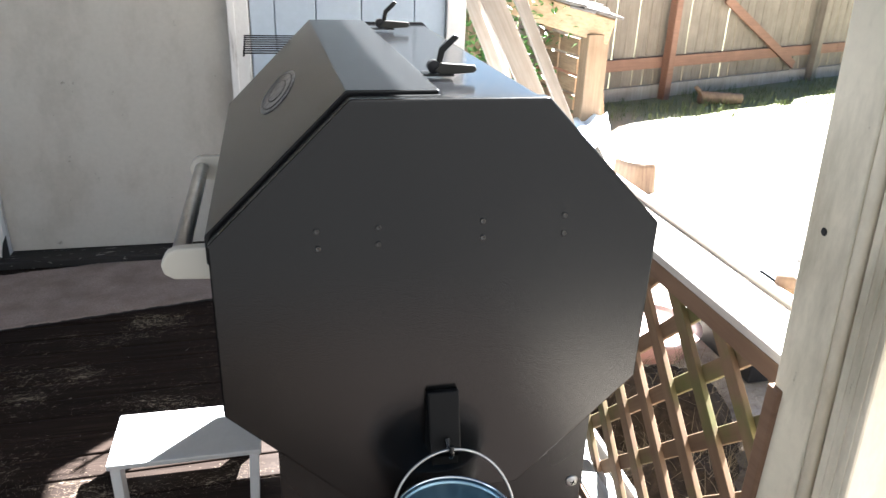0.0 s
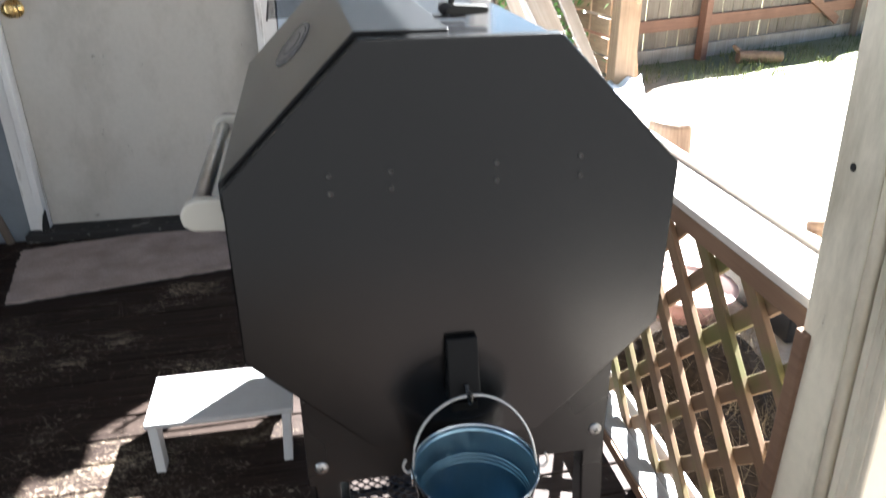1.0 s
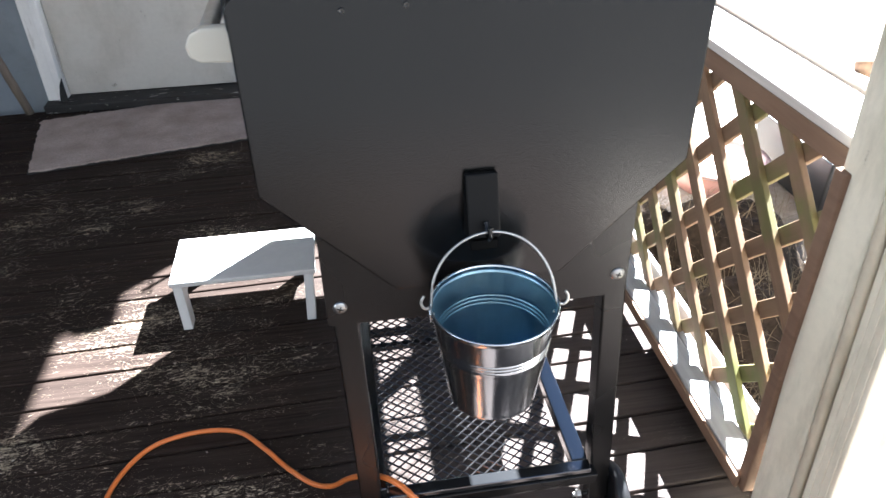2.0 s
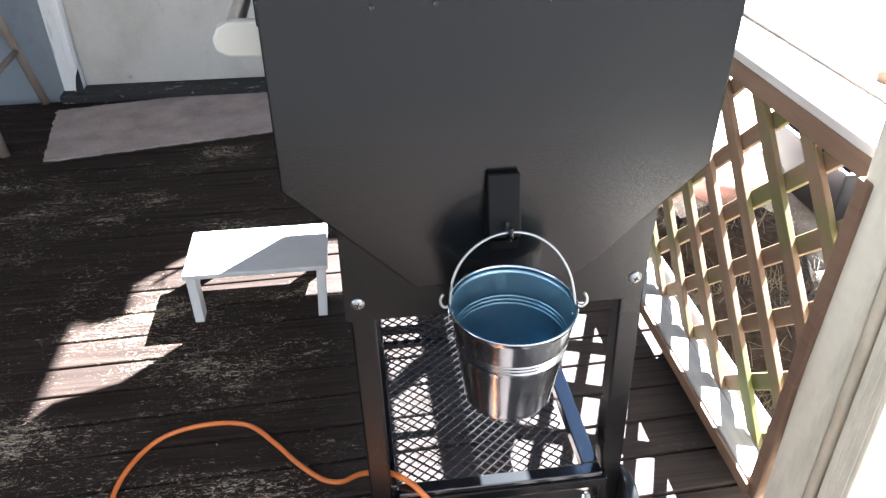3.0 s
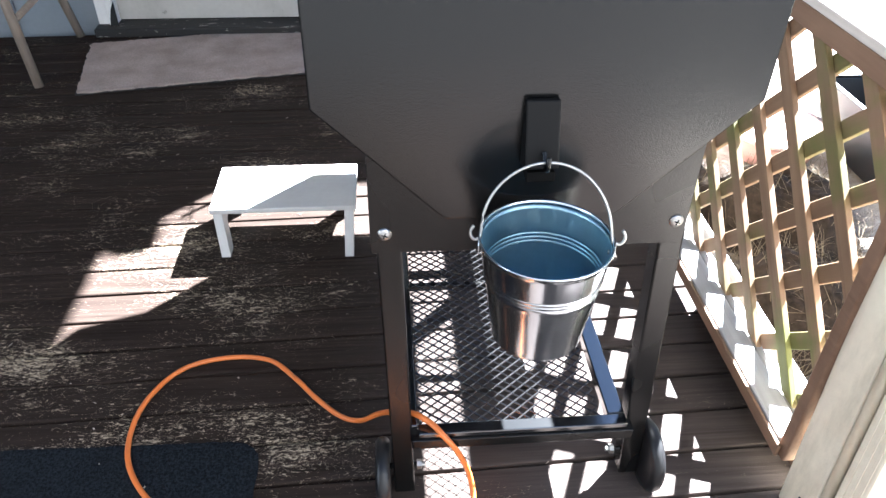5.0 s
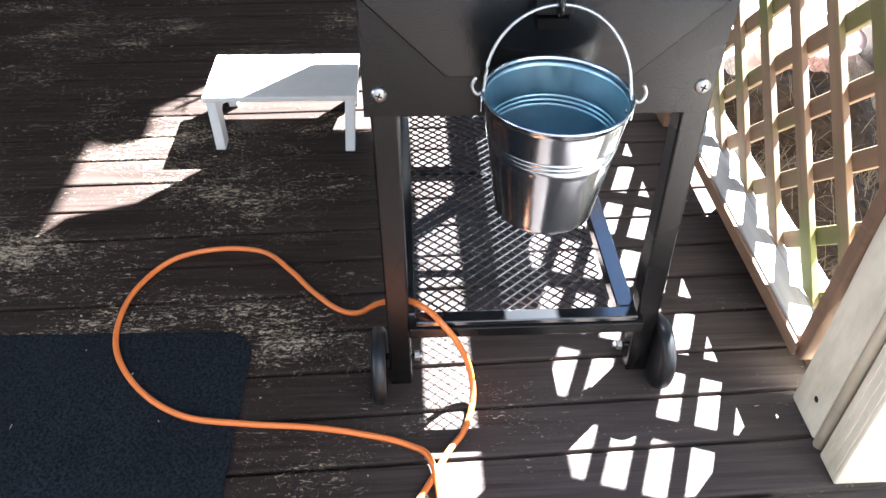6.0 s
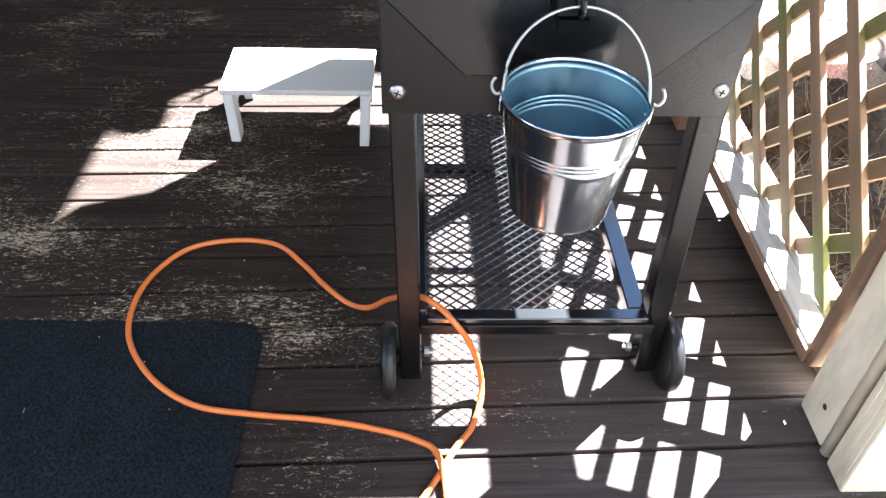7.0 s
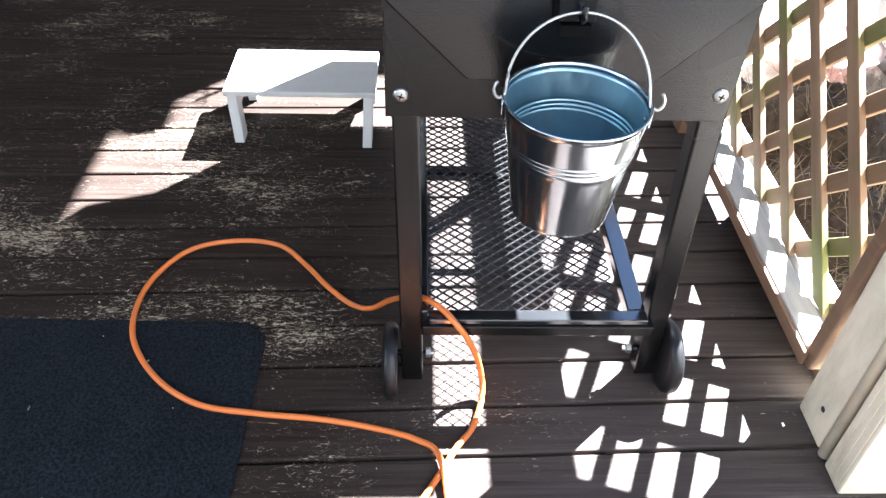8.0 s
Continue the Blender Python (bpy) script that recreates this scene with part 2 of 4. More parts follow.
M = {
    "deck": deck_material(),
    "joist": plain("joist_shadow_wood", (0.03, 0.022, 0.018), 0.9),
    "black_coat": powder_coat("black_powder_coat", (0.0035, 0.0034, 0.0033), 0.19, 0.14, scale=520.0, spec=0.46),
    "lid_coat": powder_coat("charcoal_lid_coat", (0.006, 0.0061, 0.0064), 0.24, 0.05, spec=0.26, dusty=0.03),
    "barrel_coat": powder_coat("charcoal_barrel_coat", (0.006, 0.0063, 0.0072), 0.14, 0.02, spec=0.7, dusty=0.03),
    "leg_coat": powder_coat("leg_powder_coat", (0.0040, 0.0039, 0.0038), 0.26, 0.18, scale=400.0, spec=0.36),
    "spout_coat": powder_coat("satin_black_spout_coat", (0.0030, 0.0030, 0.0031), 0.5, 0.05, spec=0.14),
    "shelf_coat": powder_coat("gloss_black_shelf_coat", (0.006, 0.0065, 0.0075), 0.14, 0.02, spec=1.0, dusty=0.02, coat=1.0),
    # flat black for the shade in the lid gap, spout mouth and bolt slots
    "gap": plain("gap_black", (0.003, 0.003, 0.003), 0.8, spec=0.08),
    "cream": plain("cream_plastic", (0.62, 0.58, 0.48), 0.42, var=0.06, scale=8),
    "tube": metal("brushed_aluminium_tube", (0.62, 0.62, 0.61), 0.38),
    "galv": metal("galvanised_steel", (0.54, 0.60, 0.65), 0.15, 0.012),
    # dull zinc with the blue of the reflected sky put into its colour
    "galv_sky_tint": metal("dull_galvanised_sky_tint", (0.36, 0.53, 0.61), 0.37, 0.02),
    "zinc": metal("zinc_plated_steel", (0.44, 0.43, 0.41), 0.34),
    "dark_screw": metal("dark_screw_steel", (0.075, 0.073, 0.07), 0.35),
    "wire": metal("galvanised_wire", (0.50, 0.49, 0.465), 0.38),
    "mesh": plain("black_mesh_paint", (0.014, 0.014, 0.015), 0.25, var=0.3, spec=0.6),
    "rubber": plain("black_rubber", (0.010, 0.010, 0.011), 0.38, var=0.3, spec=0.35),
    "olive": plain("olive_grip", (0.022, 0.019, 0.012), 0.45),
    "badge": plain("embossed_badge", (0.42, 0.41, 0.40), 0.4, 0.5, var=0.7, scale=90.0, bump=0.4),
    "lattice": wood("lattice_wood", (0.125, 0.072, 0.040), (0.25, 0.160, 0.092), "z", moss=(0.105, 0.125, 0.024)),
    "rail": wood("rail_wood", (0.105, 0.055, 0.030), (0.20, 0.118, 0.070), "y"),
    "cap": wood("weathered_cap", (0.42, 0.37, 0.33), (0.64, 0.60, 0.56), "y"),
    "sill_board": wood("grey_sill_board", (0.24, 0.232, 0.222), (0.44, 0.43, 0.41), "y"),
    "post": paint("old_cream_paint", (0.68, 0.61, 0.47), 0.55, (0.30, 0.26, 0.17), 0.47, 0.74, 0.45, (2.2, 2.2, 0.6), 0.6),
    "door": paint("grey_white_door_paint", (0.50, 0.48, 0.435), 0.5, (0.34, 0.31, 0.265), 0.47, 0.78, 0.10, (1.0, 1.0, 0.55), 0.7),
    "trim": paint("flaking_white_trim", (0.74, 0.73, 0.71), 0.6, (0.34, 0.31, 0.28), 0.56, 0.68, 0.4, (6, 6, 0.7)),
    "siding": paint("pale_blue_siding", (0.44, 0.52, 0.61), 0.55, (0.40, 0.44, 0.47), 0.6, 0.9, 0.12),
    "grey_wall": paint("grey_blue_wall", (0.23, 0.26, 0.29), 0.6, (0.14, 0.14, 0.14), 0.55, 0.85, 0.12),
    "stool": paint("white_stool_paint", (0.50, 0.495, 0.48), 0.45, (0.45, 0.43, 0.40), 0.66, 0.8, 0.1),
    "threshold": paint("dark_threshold", (0.012, 0.011, 0.0105), 0.7, (0.30, 0.28, 0.25), 0.60, 0.64, 0.3, (3, 12, 12)),
    "mould": plain("black_mould", (0.012, 0.012, 0.012), 0.8, var=0.4),
    "brass": metal("brass", (0.72, 0.50, 0.20), 0.25),
    "beige_mat": pile("beige_pile", (0.31, 0.25, 0.225), (0.47, 0.39, 0.355), 240.0, 0.9, 0.65),
    "navy_mat": pile("navy_pile", (0.0030, 0.0038, 0.0052), (0.0185, 0.022, 0.0275), 190.0),
    "cord": plain("orange_cord", (0.58, 0.155, 0.03), 0.42, var=0.12, scale=20.0),
    "bamboo": wood("grey_bamboo", (0.16, 0.12, 0.09), (0.36, 0.30, 0.24), "z"),
    "roof": wood("shade_roof_board", (0.07, 0.055, 0.045), (0.14, 0.115, 0.095), "y"),
    "back_wall": paint("dark_grey_wall", (0.034, 0.034, 0.035), 0.7, (0.05, 0.05, 0.05), 0.5, 0.8),
    "fence": wood("grey_fence_board", (0.12, 0.096, 0.073), (0.27, 0.228, 0.182), "z"),
    "fence_rail": wood("red_brown_fence_rail", (0.15, 0.075, 0.048), (0.27, 0.14, 0.09), "x"),
    "plank": wood("pale_plank", (0.24, 0.195, 0.155), (0.48, 0.435, 0.385), "z"),
    "pine": wood("yellow_pine", (0.17, 0.105, 0.058), (0.35, 0.24, 0.145), "z"),
    "pine_x": wood("yellow_pine_slat", (0.24, 0.15, 0.08), (0.50, 0.34, 0.20), "x"),
    "pine_y": wood("pine_slat", (0.20, 0.125, 0.07), (0.42, 0.28, 0.165), "y"),
    "shingle": plain("grey_shingle", (0.16, 0.14, 0.125), 0.9, var=0.5, scale=25),
    "bark": wood("log_bark", (0.12, 0.075, 0.05), (0.30, 0.20, 0.13), "z"),
    "log_end": wood("log_end", (0.40, 0.28, 0.17), (0.58, 0.44, 0.30), "z"),
    "pot": plain("black_plastic_pot", (0.012, 0.012, 0.013), 0.5),
    "pink": plain("faded_pink_plastic", (0.62, 0.34, 0.29), 0.5, var=0.15, scale=10),
    "mound": plain("dark_dug_soil", (0.046, 0.032, 0.022), 0.95, var=0.7, scale=45, bump=0.9, spec=0.1),
    "pink_rim": plain("pale_pink_plastic", (0.74, 0.52, 0.47), 0.5, var=0.15, scale=10),
    "straw": plain("dry_straw", (0.19, 0.14, 0.08), 0.85, var=0.4, scale=8),
    "grass": plain("grass_blade", (0.12, 0.145, 0.05), 0.7, var=0.4, scale=5),
    "leaf": plain("green_leaf", (0.07, 0.16, 0.025), 0.5, var=0.4, scale=15),
    "sheet": plain("pale_plastic_sheet", (0.60, 0.64, 0.70), 0.35, var=0.15, scale=12),
    "tarp": plain("blue_tarp", (0.03, 0.12, 0.45), 0.45, var=0.3, scale=25),
}


def soil():
    m = Mat("dry_pale_soil", 0.95, spec=0.1)
    v = m.coords(world=True)
    n, f = m.noise(v, 0.9, 6), m.noise(v, 35.0, 6, 0.7)
    near = m.node("SeparateXYZ")
    m.put(near.inputs[0], m.node("NewGeometry").outputs["Position"])
    col = m.mix(m.ramp(f, 0.3, 0.75), (0.34, 0.295, 0.245), (0.50, 0.45, 0.39))
    bed = m.math("MULTIPLY", m.math("MULTIPLY", m.ramp(near.outputs["Y"], -0.35, -0.15), m.ramp(near.outputs["Y"], 1.35, 1.5, 1.0, 0.0)), m.ramp(m.math("ADD", near.outputs["X"], m.math("MULTIPLY", m.noise(v, 2.2, 4), 0.9)), 1.75, 2.0, 1.0, 0.0))
    col = m.mix(m.math("MULTIPLY", bed, 0.9), col, m.mix(m.ramp(f, 0.35, 0.7), (0.07, 0.048, 0.035), (0.19, 0.14, 0.10)))
    lawn = m.ramp(m.math("ADD", near.outputs["Y"], m.math("MULTIPLY", n, 1.2)), 5.9, 6.6)
    m.set("Base Color", m.mix(m.math("MULTIPLY", lawn, 0.75), col, (0.13, 0.15, 0.06)))
    m.bump(f, 0.8, 0.02)
    return m.m


M["soil"] = soil()


# ---- mesh helpers ----
def link(name, bm, mat, smooth=False):
    me = bpy.data.meshes.new(name)
    bm.normal_update()
    bm.to_mesh(me)
    bm.free()
    me.materials.append(M[mat] if isinstance(mat, str) else mat)
    if smooth:
        for p in me.polygons:
            p.use_smooth = True
    return new(name, me)


def part(name, bm, mat, parent, label="", smooth=False):
    ob = link(name, bm, mat, smooth)
    ob.parent = parent
    if label:
        ob["label"] = label
    return ob


def share(name, me, parent, m):
    """One more piece on the same mesh."""
    ob = new(name, me)
    ob.parent = parent
    ob.matrix_local = m
    return ob


def thing(name, label, category, group="", kind="", at=(0, 0, 0)):
    ob = new(name)
    ob.empty_display_size = 0.05
    ob.location = at
    return tagged(ob, label, category, group, kind)


def bevel(bm, w, seg=2, angle=30):
    es = [e for e in bm.edges if len(e.link_faces) == 2 and e.calc_face_angle(0) > radians(angle)]
    if es and w > 0:
        bmesh.ops.bevel(bm, geom=es, offset=w, segments=seg, affect="EDGES", profile=0.5)
    return bm


def box(x0, x1, y0, y1, z0, z1, b=0.002, bm=None, m=None, seg=2):
    """A box between two corners, its edges rounded by b."""
    one = bmesh.new()
    r = bmesh.ops.create_cube(one, size=1)
    for v in r["verts"]:
        v.co = Vector(((x0 + x1) / 2 + v.co.x * (x1 - x0), (y0 + y1) / 2 + v.co.y * (y1 - y0), (z0 + z1) / 2 + v.co.z * (z1 - z0)))
    bevel(one, b, seg)
    if m is not None:
        one.transform(m)
    if bm is None:
        return one
    return join(bm, one)


def join(bm, other):
    me = bpy.data.meshes.new("temp")
    other.to_mesh(me)
    other.free()
    bm.from_mesh(me)
    bpy.data.meshes.remove(me)
    return bm


def prism(points, a, b, axis="y", bev=0.0, seg=2):
    """A polygon pushed along an axis from a to b. Points lie in the other two axes, in order x, y, z."""
    bm = bmesh.new()
    put = {"y": lambda p, s: (p[0], s, p[1]), "x": lambda p, s: (s, p[0], p[1]), "z": lambda p, s: (p[0], p[1], s)}[axis]
    lo = [bm.verts.new(put(p, a)) for p in points]
    hi = [bm.verts.new(put(p, b)) for p in points]
    bm.faces.new(lo), bm.faces.new(hi)
    for i in range(len(points)):
        j = (i + 1) % len(points)
        bm.faces.new((lo[i], lo[j], hi[j], hi[i]))
    bmesh.ops.recalc_face_normals(bm, faces=bm.faces)
    return bevel(bm, bev, seg)


def rod(a, b, r0, r1=None, sides=12, bm=None, bev=0.0):
    """A round bar from a to b."""
    a, b = Vector(a), Vector(b)
    one = bmesh.new()
    bmesh.ops.create_cone(one, cap_ends=True, segments=sides, radius1=r0, radius2=r0 if r1 is None else r1, depth=(b - a).length)
    if bev:
        bevel(one, bev, 2, 60)
    one.transform(Matrix.Translation((a + b) / 2) @ (b - a).to_track_quat("Z", "Y").to_matrix().to_4x4())
    return one if bm is None else join(bm, one)


def lathe(profile, sides=48, axis_m=None, caps=True):
    """Radius and height pairs turned round z."""
    bm = bmesh.new()
    rings = []
    for r, z in profile:
        rings.append([bm.verts.new((r * math.cos(2 * math.pi * i / sides), r * math.sin(2 * math.pi * i / sides), z)) for i in range(sides)])
    for lo, hi in zip(rings, rings[1:]):
        for i in range(sides):
            j = (i + 1) % sides
            bm.faces.new((lo[i], lo[j], hi[j], hi[i]))
    for ring in (rings[0], rings[-1]) if caps else ():
        bm.faces.new(ring)
    bmesh.ops.recalc_face_normals(bm, faces=bm.faces)
    if axis_m is not None:
        bm.transform(axis_m)
    return bm


def tube(points, r, sides=10, closed=False, sub=6):
    """A round wire along a smooth curve through the points."""
    p = [Vector(q) for q in points]
    n = len(p)
    line = []
    for i in range(n if closed else n - 1):
        p0, p1, p2, p3 = (p[(i + k) % n] if closed else p[min(max(i + k, 0), n - 1)] for k in (-1, 0, 1, 2))
        for s in range(sub):
            t = s / sub
            line.append(0.5 * (2 * p1 + (p2 - p0) * t + (2 * p0 - 5 * p1 + 4 * p2 - p3) * t * t + (3 * p1 - p0 - 3 * p2 + p3) * t ** 3))
    if not closed:
        line.append(p[-1])
    bm = bmesh.new()
    rings, up = [], Vector((0.13, 0.21, 0.97))
    for i, c in enumerate(line):
        d = (line[(i + 1) % len(line)] if closed or i + 1 < len(line) else c) - (line[i - 1] if closed or i else c)
        d.normalize()
        side = d.cross(up)
        if side.length < 0.05:
            side = d.cross(Vector((1, 0, 0)))
        side.normalize()
        top = side.cross(d)
        rings.append([bm.verts.new(c + r * (math.cos(2 * math.pi * k / sides) * side + math.sin(2 * math.pi * k / sides) * top)) for k in range(sides)])
    pairs = list(zip(rings, rings[1:] + rings[:1])) if closed else list(zip(rings, rings[1:]))
    for lo, hi in pairs:
        for k in range(sides):
            j = (k + 1) % sides
            bm.faces.new((lo[k], lo[j], hi[j], hi[k]))
    if not closed:
        bm.faces.new(rings[0]), bm.faces.new(rings[-1])
    bmesh.ops.recalc_face_normals(bm, faces=bm.faces)
    return bm


def slab(name, label, x0, x1, y0, y1, z0, z1, mat, b=0.002, category="structure"):
    return tagged(link(name, box(x0, x1, y0, y1, z0, z1, b), mat), label, category, kind="structure")


# ---- ground and house ----
GROUND = -0.33
bm = bmesh.new()
bmesh.ops.create_grid(bm, x_segments=120, y_segments=120, size=0.5)
for v in bm.verts:
    u, w = v.co.x * 2, v.co.y * 2
    v.co.x = 1.0 + 6 * u + 1500 * u ** 7
    v.co.y = 3.0 + 6 * w + 1500 * w ** 7
    near = max(0.0, 1 - max(abs(v.co.x), abs(v.co.y)) / 30)
    v.co.z = GROUND + 0.05 * near * (noise.noise(v.co * 0.9) + 0.5 * noise.noise(v.co * 3.1)) * (1 if v.co.x > 0.75 else 0.3)
tagged(link("ground", bm, "soil", True), "pale dry soil of the yard with some grass", "ground", kind="structure")

slab("wall_house", "pale blue house wall behind the siding boards", -0.235, 0.602, 2.225, 2.36, GROUND, 2.3, "siding")
slab("wall_left", "grey blue painted house wall", -3.6, -1.29, 2.20, 2.36, GROUND, 2.3, "grey_wall")
slab("wall_over_door", "grey blue wall above the door", -1.29, -0.235, 2.20, 2.36, 2.12, 2.3, "grey_wall")
slab("wall_side", "grey blue house wall beside the deck", -3.75, -3.6, -1.75, 2.36, GROUND, 2.3, "grey_wall")
# wall_back is added out of view: blocks fill light, darkens the panel's reflection
slab("wall_back", "unseen dark grey wall added behind the camera to cut light", -3.6, 2.6, -1.75, -1.62, GROUND, 2.75, "back_wall")
slab("wall_return", "pale blue side wall of the house", 0.47, 0.602, 2.361, 5.0, GROUND, 2.3, "siding")

# added unseen roof: shades the deck, cut at the house corner around sunlit patches
SHADE_ROOF = [(-3.75, 0.0), (0.70, 0.0), (0.70, 0.62), (0.745, 0.62), (0.743, 2.37), (0.762, 2.381), (0.80, 2.32), (0.867, 2.318), (0.860, 2.45), (0.88, 2.60), (1.70, 2.62), (1.70, 5.0), (-3.75, 5.0)]
tagged(link("ceiling", prism(SHADE_ROOF, 2.125, 2.185, "z", 0.003), "roof"), "unseen boarded roof, its outline cut to shade the deck", "ceiling", kind="structure")
# vertical siding boards beside the door
siding = thing("siding", "pale blue vertical siding boards with grooves", "siding", kind="structure")
for x0, x1 in ((-0.232, -0.143), (-0.139, 0.012), (0.016, 0.188), (0.192, 0.398), (0.402, 0.527)):
    part("board", box(x0, x1, 2.208, 2.224, 0.0, 2.12, 0.003), "siding", siding)
tagged(link("trim", box(0.530, 0.607, 2.185, 2.224, GROUND, 2.12, 0.004), "trim"), "white corner board of the house wall", "trim", kind="structure")
groove = thing("wall_batten", "grey blue batten boards on the house wall", "batten", kind="structure")
for x in (-1.62, -2.02, -2.42, -2.82):
    part("batten", box(x - 0.02, x + 0.02, 2.185, 2.199, 0.0, 2.12, 0.003), "grey_wall", groove)

# door with its casing
door = thing("door_1", "closed grey white painted door with a brass knob", "door", kind="structure")
part("door_leaf", box(-1.212, -0.315, 2.205, 2.245, 0.040, 2.06, 0.003), "door", door)
knob = part("door_knob", lathe([(0.0, 0.0), (0.033, 0.0), (0.034, 0.006), (0.014, 0.010), (0.012, 0.030), (0.024, 0.036), (0.029, 0.050), (0.026, 0.062), (0.012, 0.067), (0.0, 0.067)], 24, pose(-1.155, 2.205, 0.885, 90)), "brass", door, "round brass door knob", True)
part("deadbolt", lathe([(0.0, 0.0), (0.030, 0.0), (0.030, 0.010), (0.022, 0.020), (0.012, 0.021), (0.012, 0.024), (0.0, 0.024)], 24, pose(-1.155, 2.205, 1.02, 90)), "brass", door, "round brass deadbolt", True)
casing = thing("door_casing", "flaking white wooden door casing", "trim", kind="structure")
for name, a in (("left_casing", (-1.285, -1.213, 2.165, 2.235, 0.03, 2.12)), ("right_casing", (-0.314, -0.238, 2.165, 2.235, 0.03, 2.12)), ("head_casing", (-1.285, -0.238, 2.16, 2.235, 2.061, 2.119))):
    part("casing_board", box(*a, 0.004), "trim", casing)
    if a[4] < 1:
        part("casing_stop", box(a[0] + (0.045 if a[0] < -1 else 0.0), a[1] - (0.0 if a[0] < -1 else 0.05), 2.152, 2.166, 0.03, 2.06, 0.003), "trim", casing)
part("mould_patch", prism([(-1.235, 0.031), (-1.205, 0.031), (-1.205, 0.13), (-1.22, 0.10), (-1.23, 0.06)], 2.145, 2.152, "y"), "mould", casing, "black mould at the foot of the casing")
slab("threshold", "dark worn wooden door threshold", -1.29, -0.235, 2.105, 2.235, 0.001, 0.036, "threshold", 0.006, "threshold")

# ---- rail, lattice, post ----
rail = thing("railing", "brown wooden lattice railing with a flat weathered cap", "railing", kind="structure")
part("cap_rail", box(CAP_X0, CAP_X1, -0.03, 2.16, 0.710, 0.727, 0.003), "cap", rail, "sun-bleached flat rail cap")
part("outer_lip", box(CAP_X1 + 0.002, CAP_X1 + 0.016, 0.10, 2.16, 0.702, 0.742, 0.003), "cap", rail)
part("top_rail", box(0.513, 0.5262, -0.034, 2.16, 0.676, 0.7095, 0.002), "rail", rail)
part("sill_rail", box(0.477, 0.5255, -0.034, 2.16, 0.078, 0.110, 0.004), "sill_board", rail, "grey board laid flat under the lattice")
part("sill_edge", box(0.470, 0.4765, -0.050, 2.16, 0.080, 0.106, 0.002), "rail", rail, "bare brown edge of the sill board")
part("back_sill", box(0.529, 0.556, -0.034, 2.16, 0.076, 0.104, 0.003), "sill_board", rail)
for y in (0.72, 1.44, 2.09):
    part("sill_block", box(0.492, 0.55, y, y + 0.06, 0.002, 0.0755, 0.004), "rail", rail)
part("end_trim", box(0.480, 0.510, -0.060, -0.036, 0.078, 0.700, 0.003), "rail", rail)
# unseen board added under the sill, stops sun passing below it
part("skirt_board", box(0.540, 0.555, -0.034, 0.43, 0.002, 0.0755, 0.002), "rail", rail)
part("edge_board", box(0.600, 0.614, -0.05, 2.10, -0.06, 0.072, 0.003), "sill_board", rail, "pale board on edge outside the lattice")
W, PITCH = 0.031, 0.1505
Y0, Y1, Z0, Z1 = -0.033, 2.16, 0.1105, 0.7085


def strip(c, sign, x):
    """One lattice strip: z = c + sign * y inside the panel, cut at the panel's edges."""
    h = W / math.sqrt(2)
    def clip(poly, inside, cut):
        out = []
        for p, q in zip(poly, poly[1:] + poly[:1]):
            if inside(p):
                out.append(p)
            if inside(p) != inside(q):
                out.append(cut(p, q))
        return out
    poly = [(-3.0, c - 3.0 * sign - h), (4.0, c + 4.0 * sign - h), (4.0, c + 4.0 * sign + h), (-3.0, c - 3.0 * sign + h)]
    for k, v, s in ((0, Y0, 1), (0, Y1, -1), (1, Z0, 1), (1, Z1, -1)):
        poly = clip(poly, lambda p: s * (p[k] - v) >= 0, lambda p, q: tuple(p[i] + (q[i] - p[i]) * (v - p[k]) / (q[k] - p[k]) for i in (0, 1)))
        if len(poly) < 3:
            return None
    cy, cz = sum(p[0] for p in poly) / len(poly), sum(p[1] for p in poly) / len(poly)
    turn = Matrix.Translation((x, cy, cz)) @ pose(0, 0, 0, -45 if sign > 0 else 45)
    bm = prism(poly, x, x + 0.0115, "x", 0.0012, 1)
    bm.transform(turn.inverted())
    return bm, turn


for sign, x, phase in ((1, 0.5265, LAT_A), (-1, 0.5385, LAT_B)):
    for i in range(-24, 24):
        made = strip(phase + i * PITCH, sign, x)
        if made:
            ob = part("lattice_strip", made[0], "lattice", rail)
            ob.matrix_local = made[1]

post = thing("porch_post", "cream painted porch post of boards, stained and leaning", "post", kind="structure")
lean = Matrix(((1, 0, 0, 0), (0, 1, 0.052, 0), (0, 0, 1, 0), (0, 0, 0, 1)))
for name, a in (("post_board", (0.488, 0.60, -0.156, -0.076, 0.002, 2.119)), ("post_core", (0.503, 0.60, -0.182, -0.157, 0.002, 2.119)), ("post_board", (0.486, 0.60, -0.234, -0.183, 0.002, 2.119))):
    b = box(*a, 0.004)
    b.transform(lean)
    part(name, b, "post", post)
b = rod((0.4935, -0.1665, 0.003), (0.4935, -0.1665, 2.118), 0.0095, None, 16)
b.transform(lean)
part("half_round", b, "post", post, "", True)
for k in range(3):
    b = box(0.4845, 0.4862, -0.226 + 0.014 * k, -0.220 + 0.014 * k, 0.02, 2.118, 0.0006)
    b.transform(lean)
    part("bead", b, "post", post)
for y, z in ((-0.108, 0.935), (-0.125, 0.06)):
    part("nail_hole", lathe([(0, 0), (0.0055, 0), (0.004, 0.0012), (0, 0.0014)], 10, Matrix.Translation((0.4878, y + 0.052 * z, z)) @ pose(0, 0, 0, 0, -90, 0)), "mould", post)
peg = thing("rail_knob", "brown and ochre wooden knob lying on the rail cap", "wooden knob", at=(0.640, 0.178, -0.071))
part("knob_body", lathe([(0.0, 0), (0.012, 0.0), (0.015, 0.010), (0.014, 0.03), (0.0, 0.034)], 16, pose(0, 0, 0.812, 70, 0, 40)), "bark", peg, "", True)
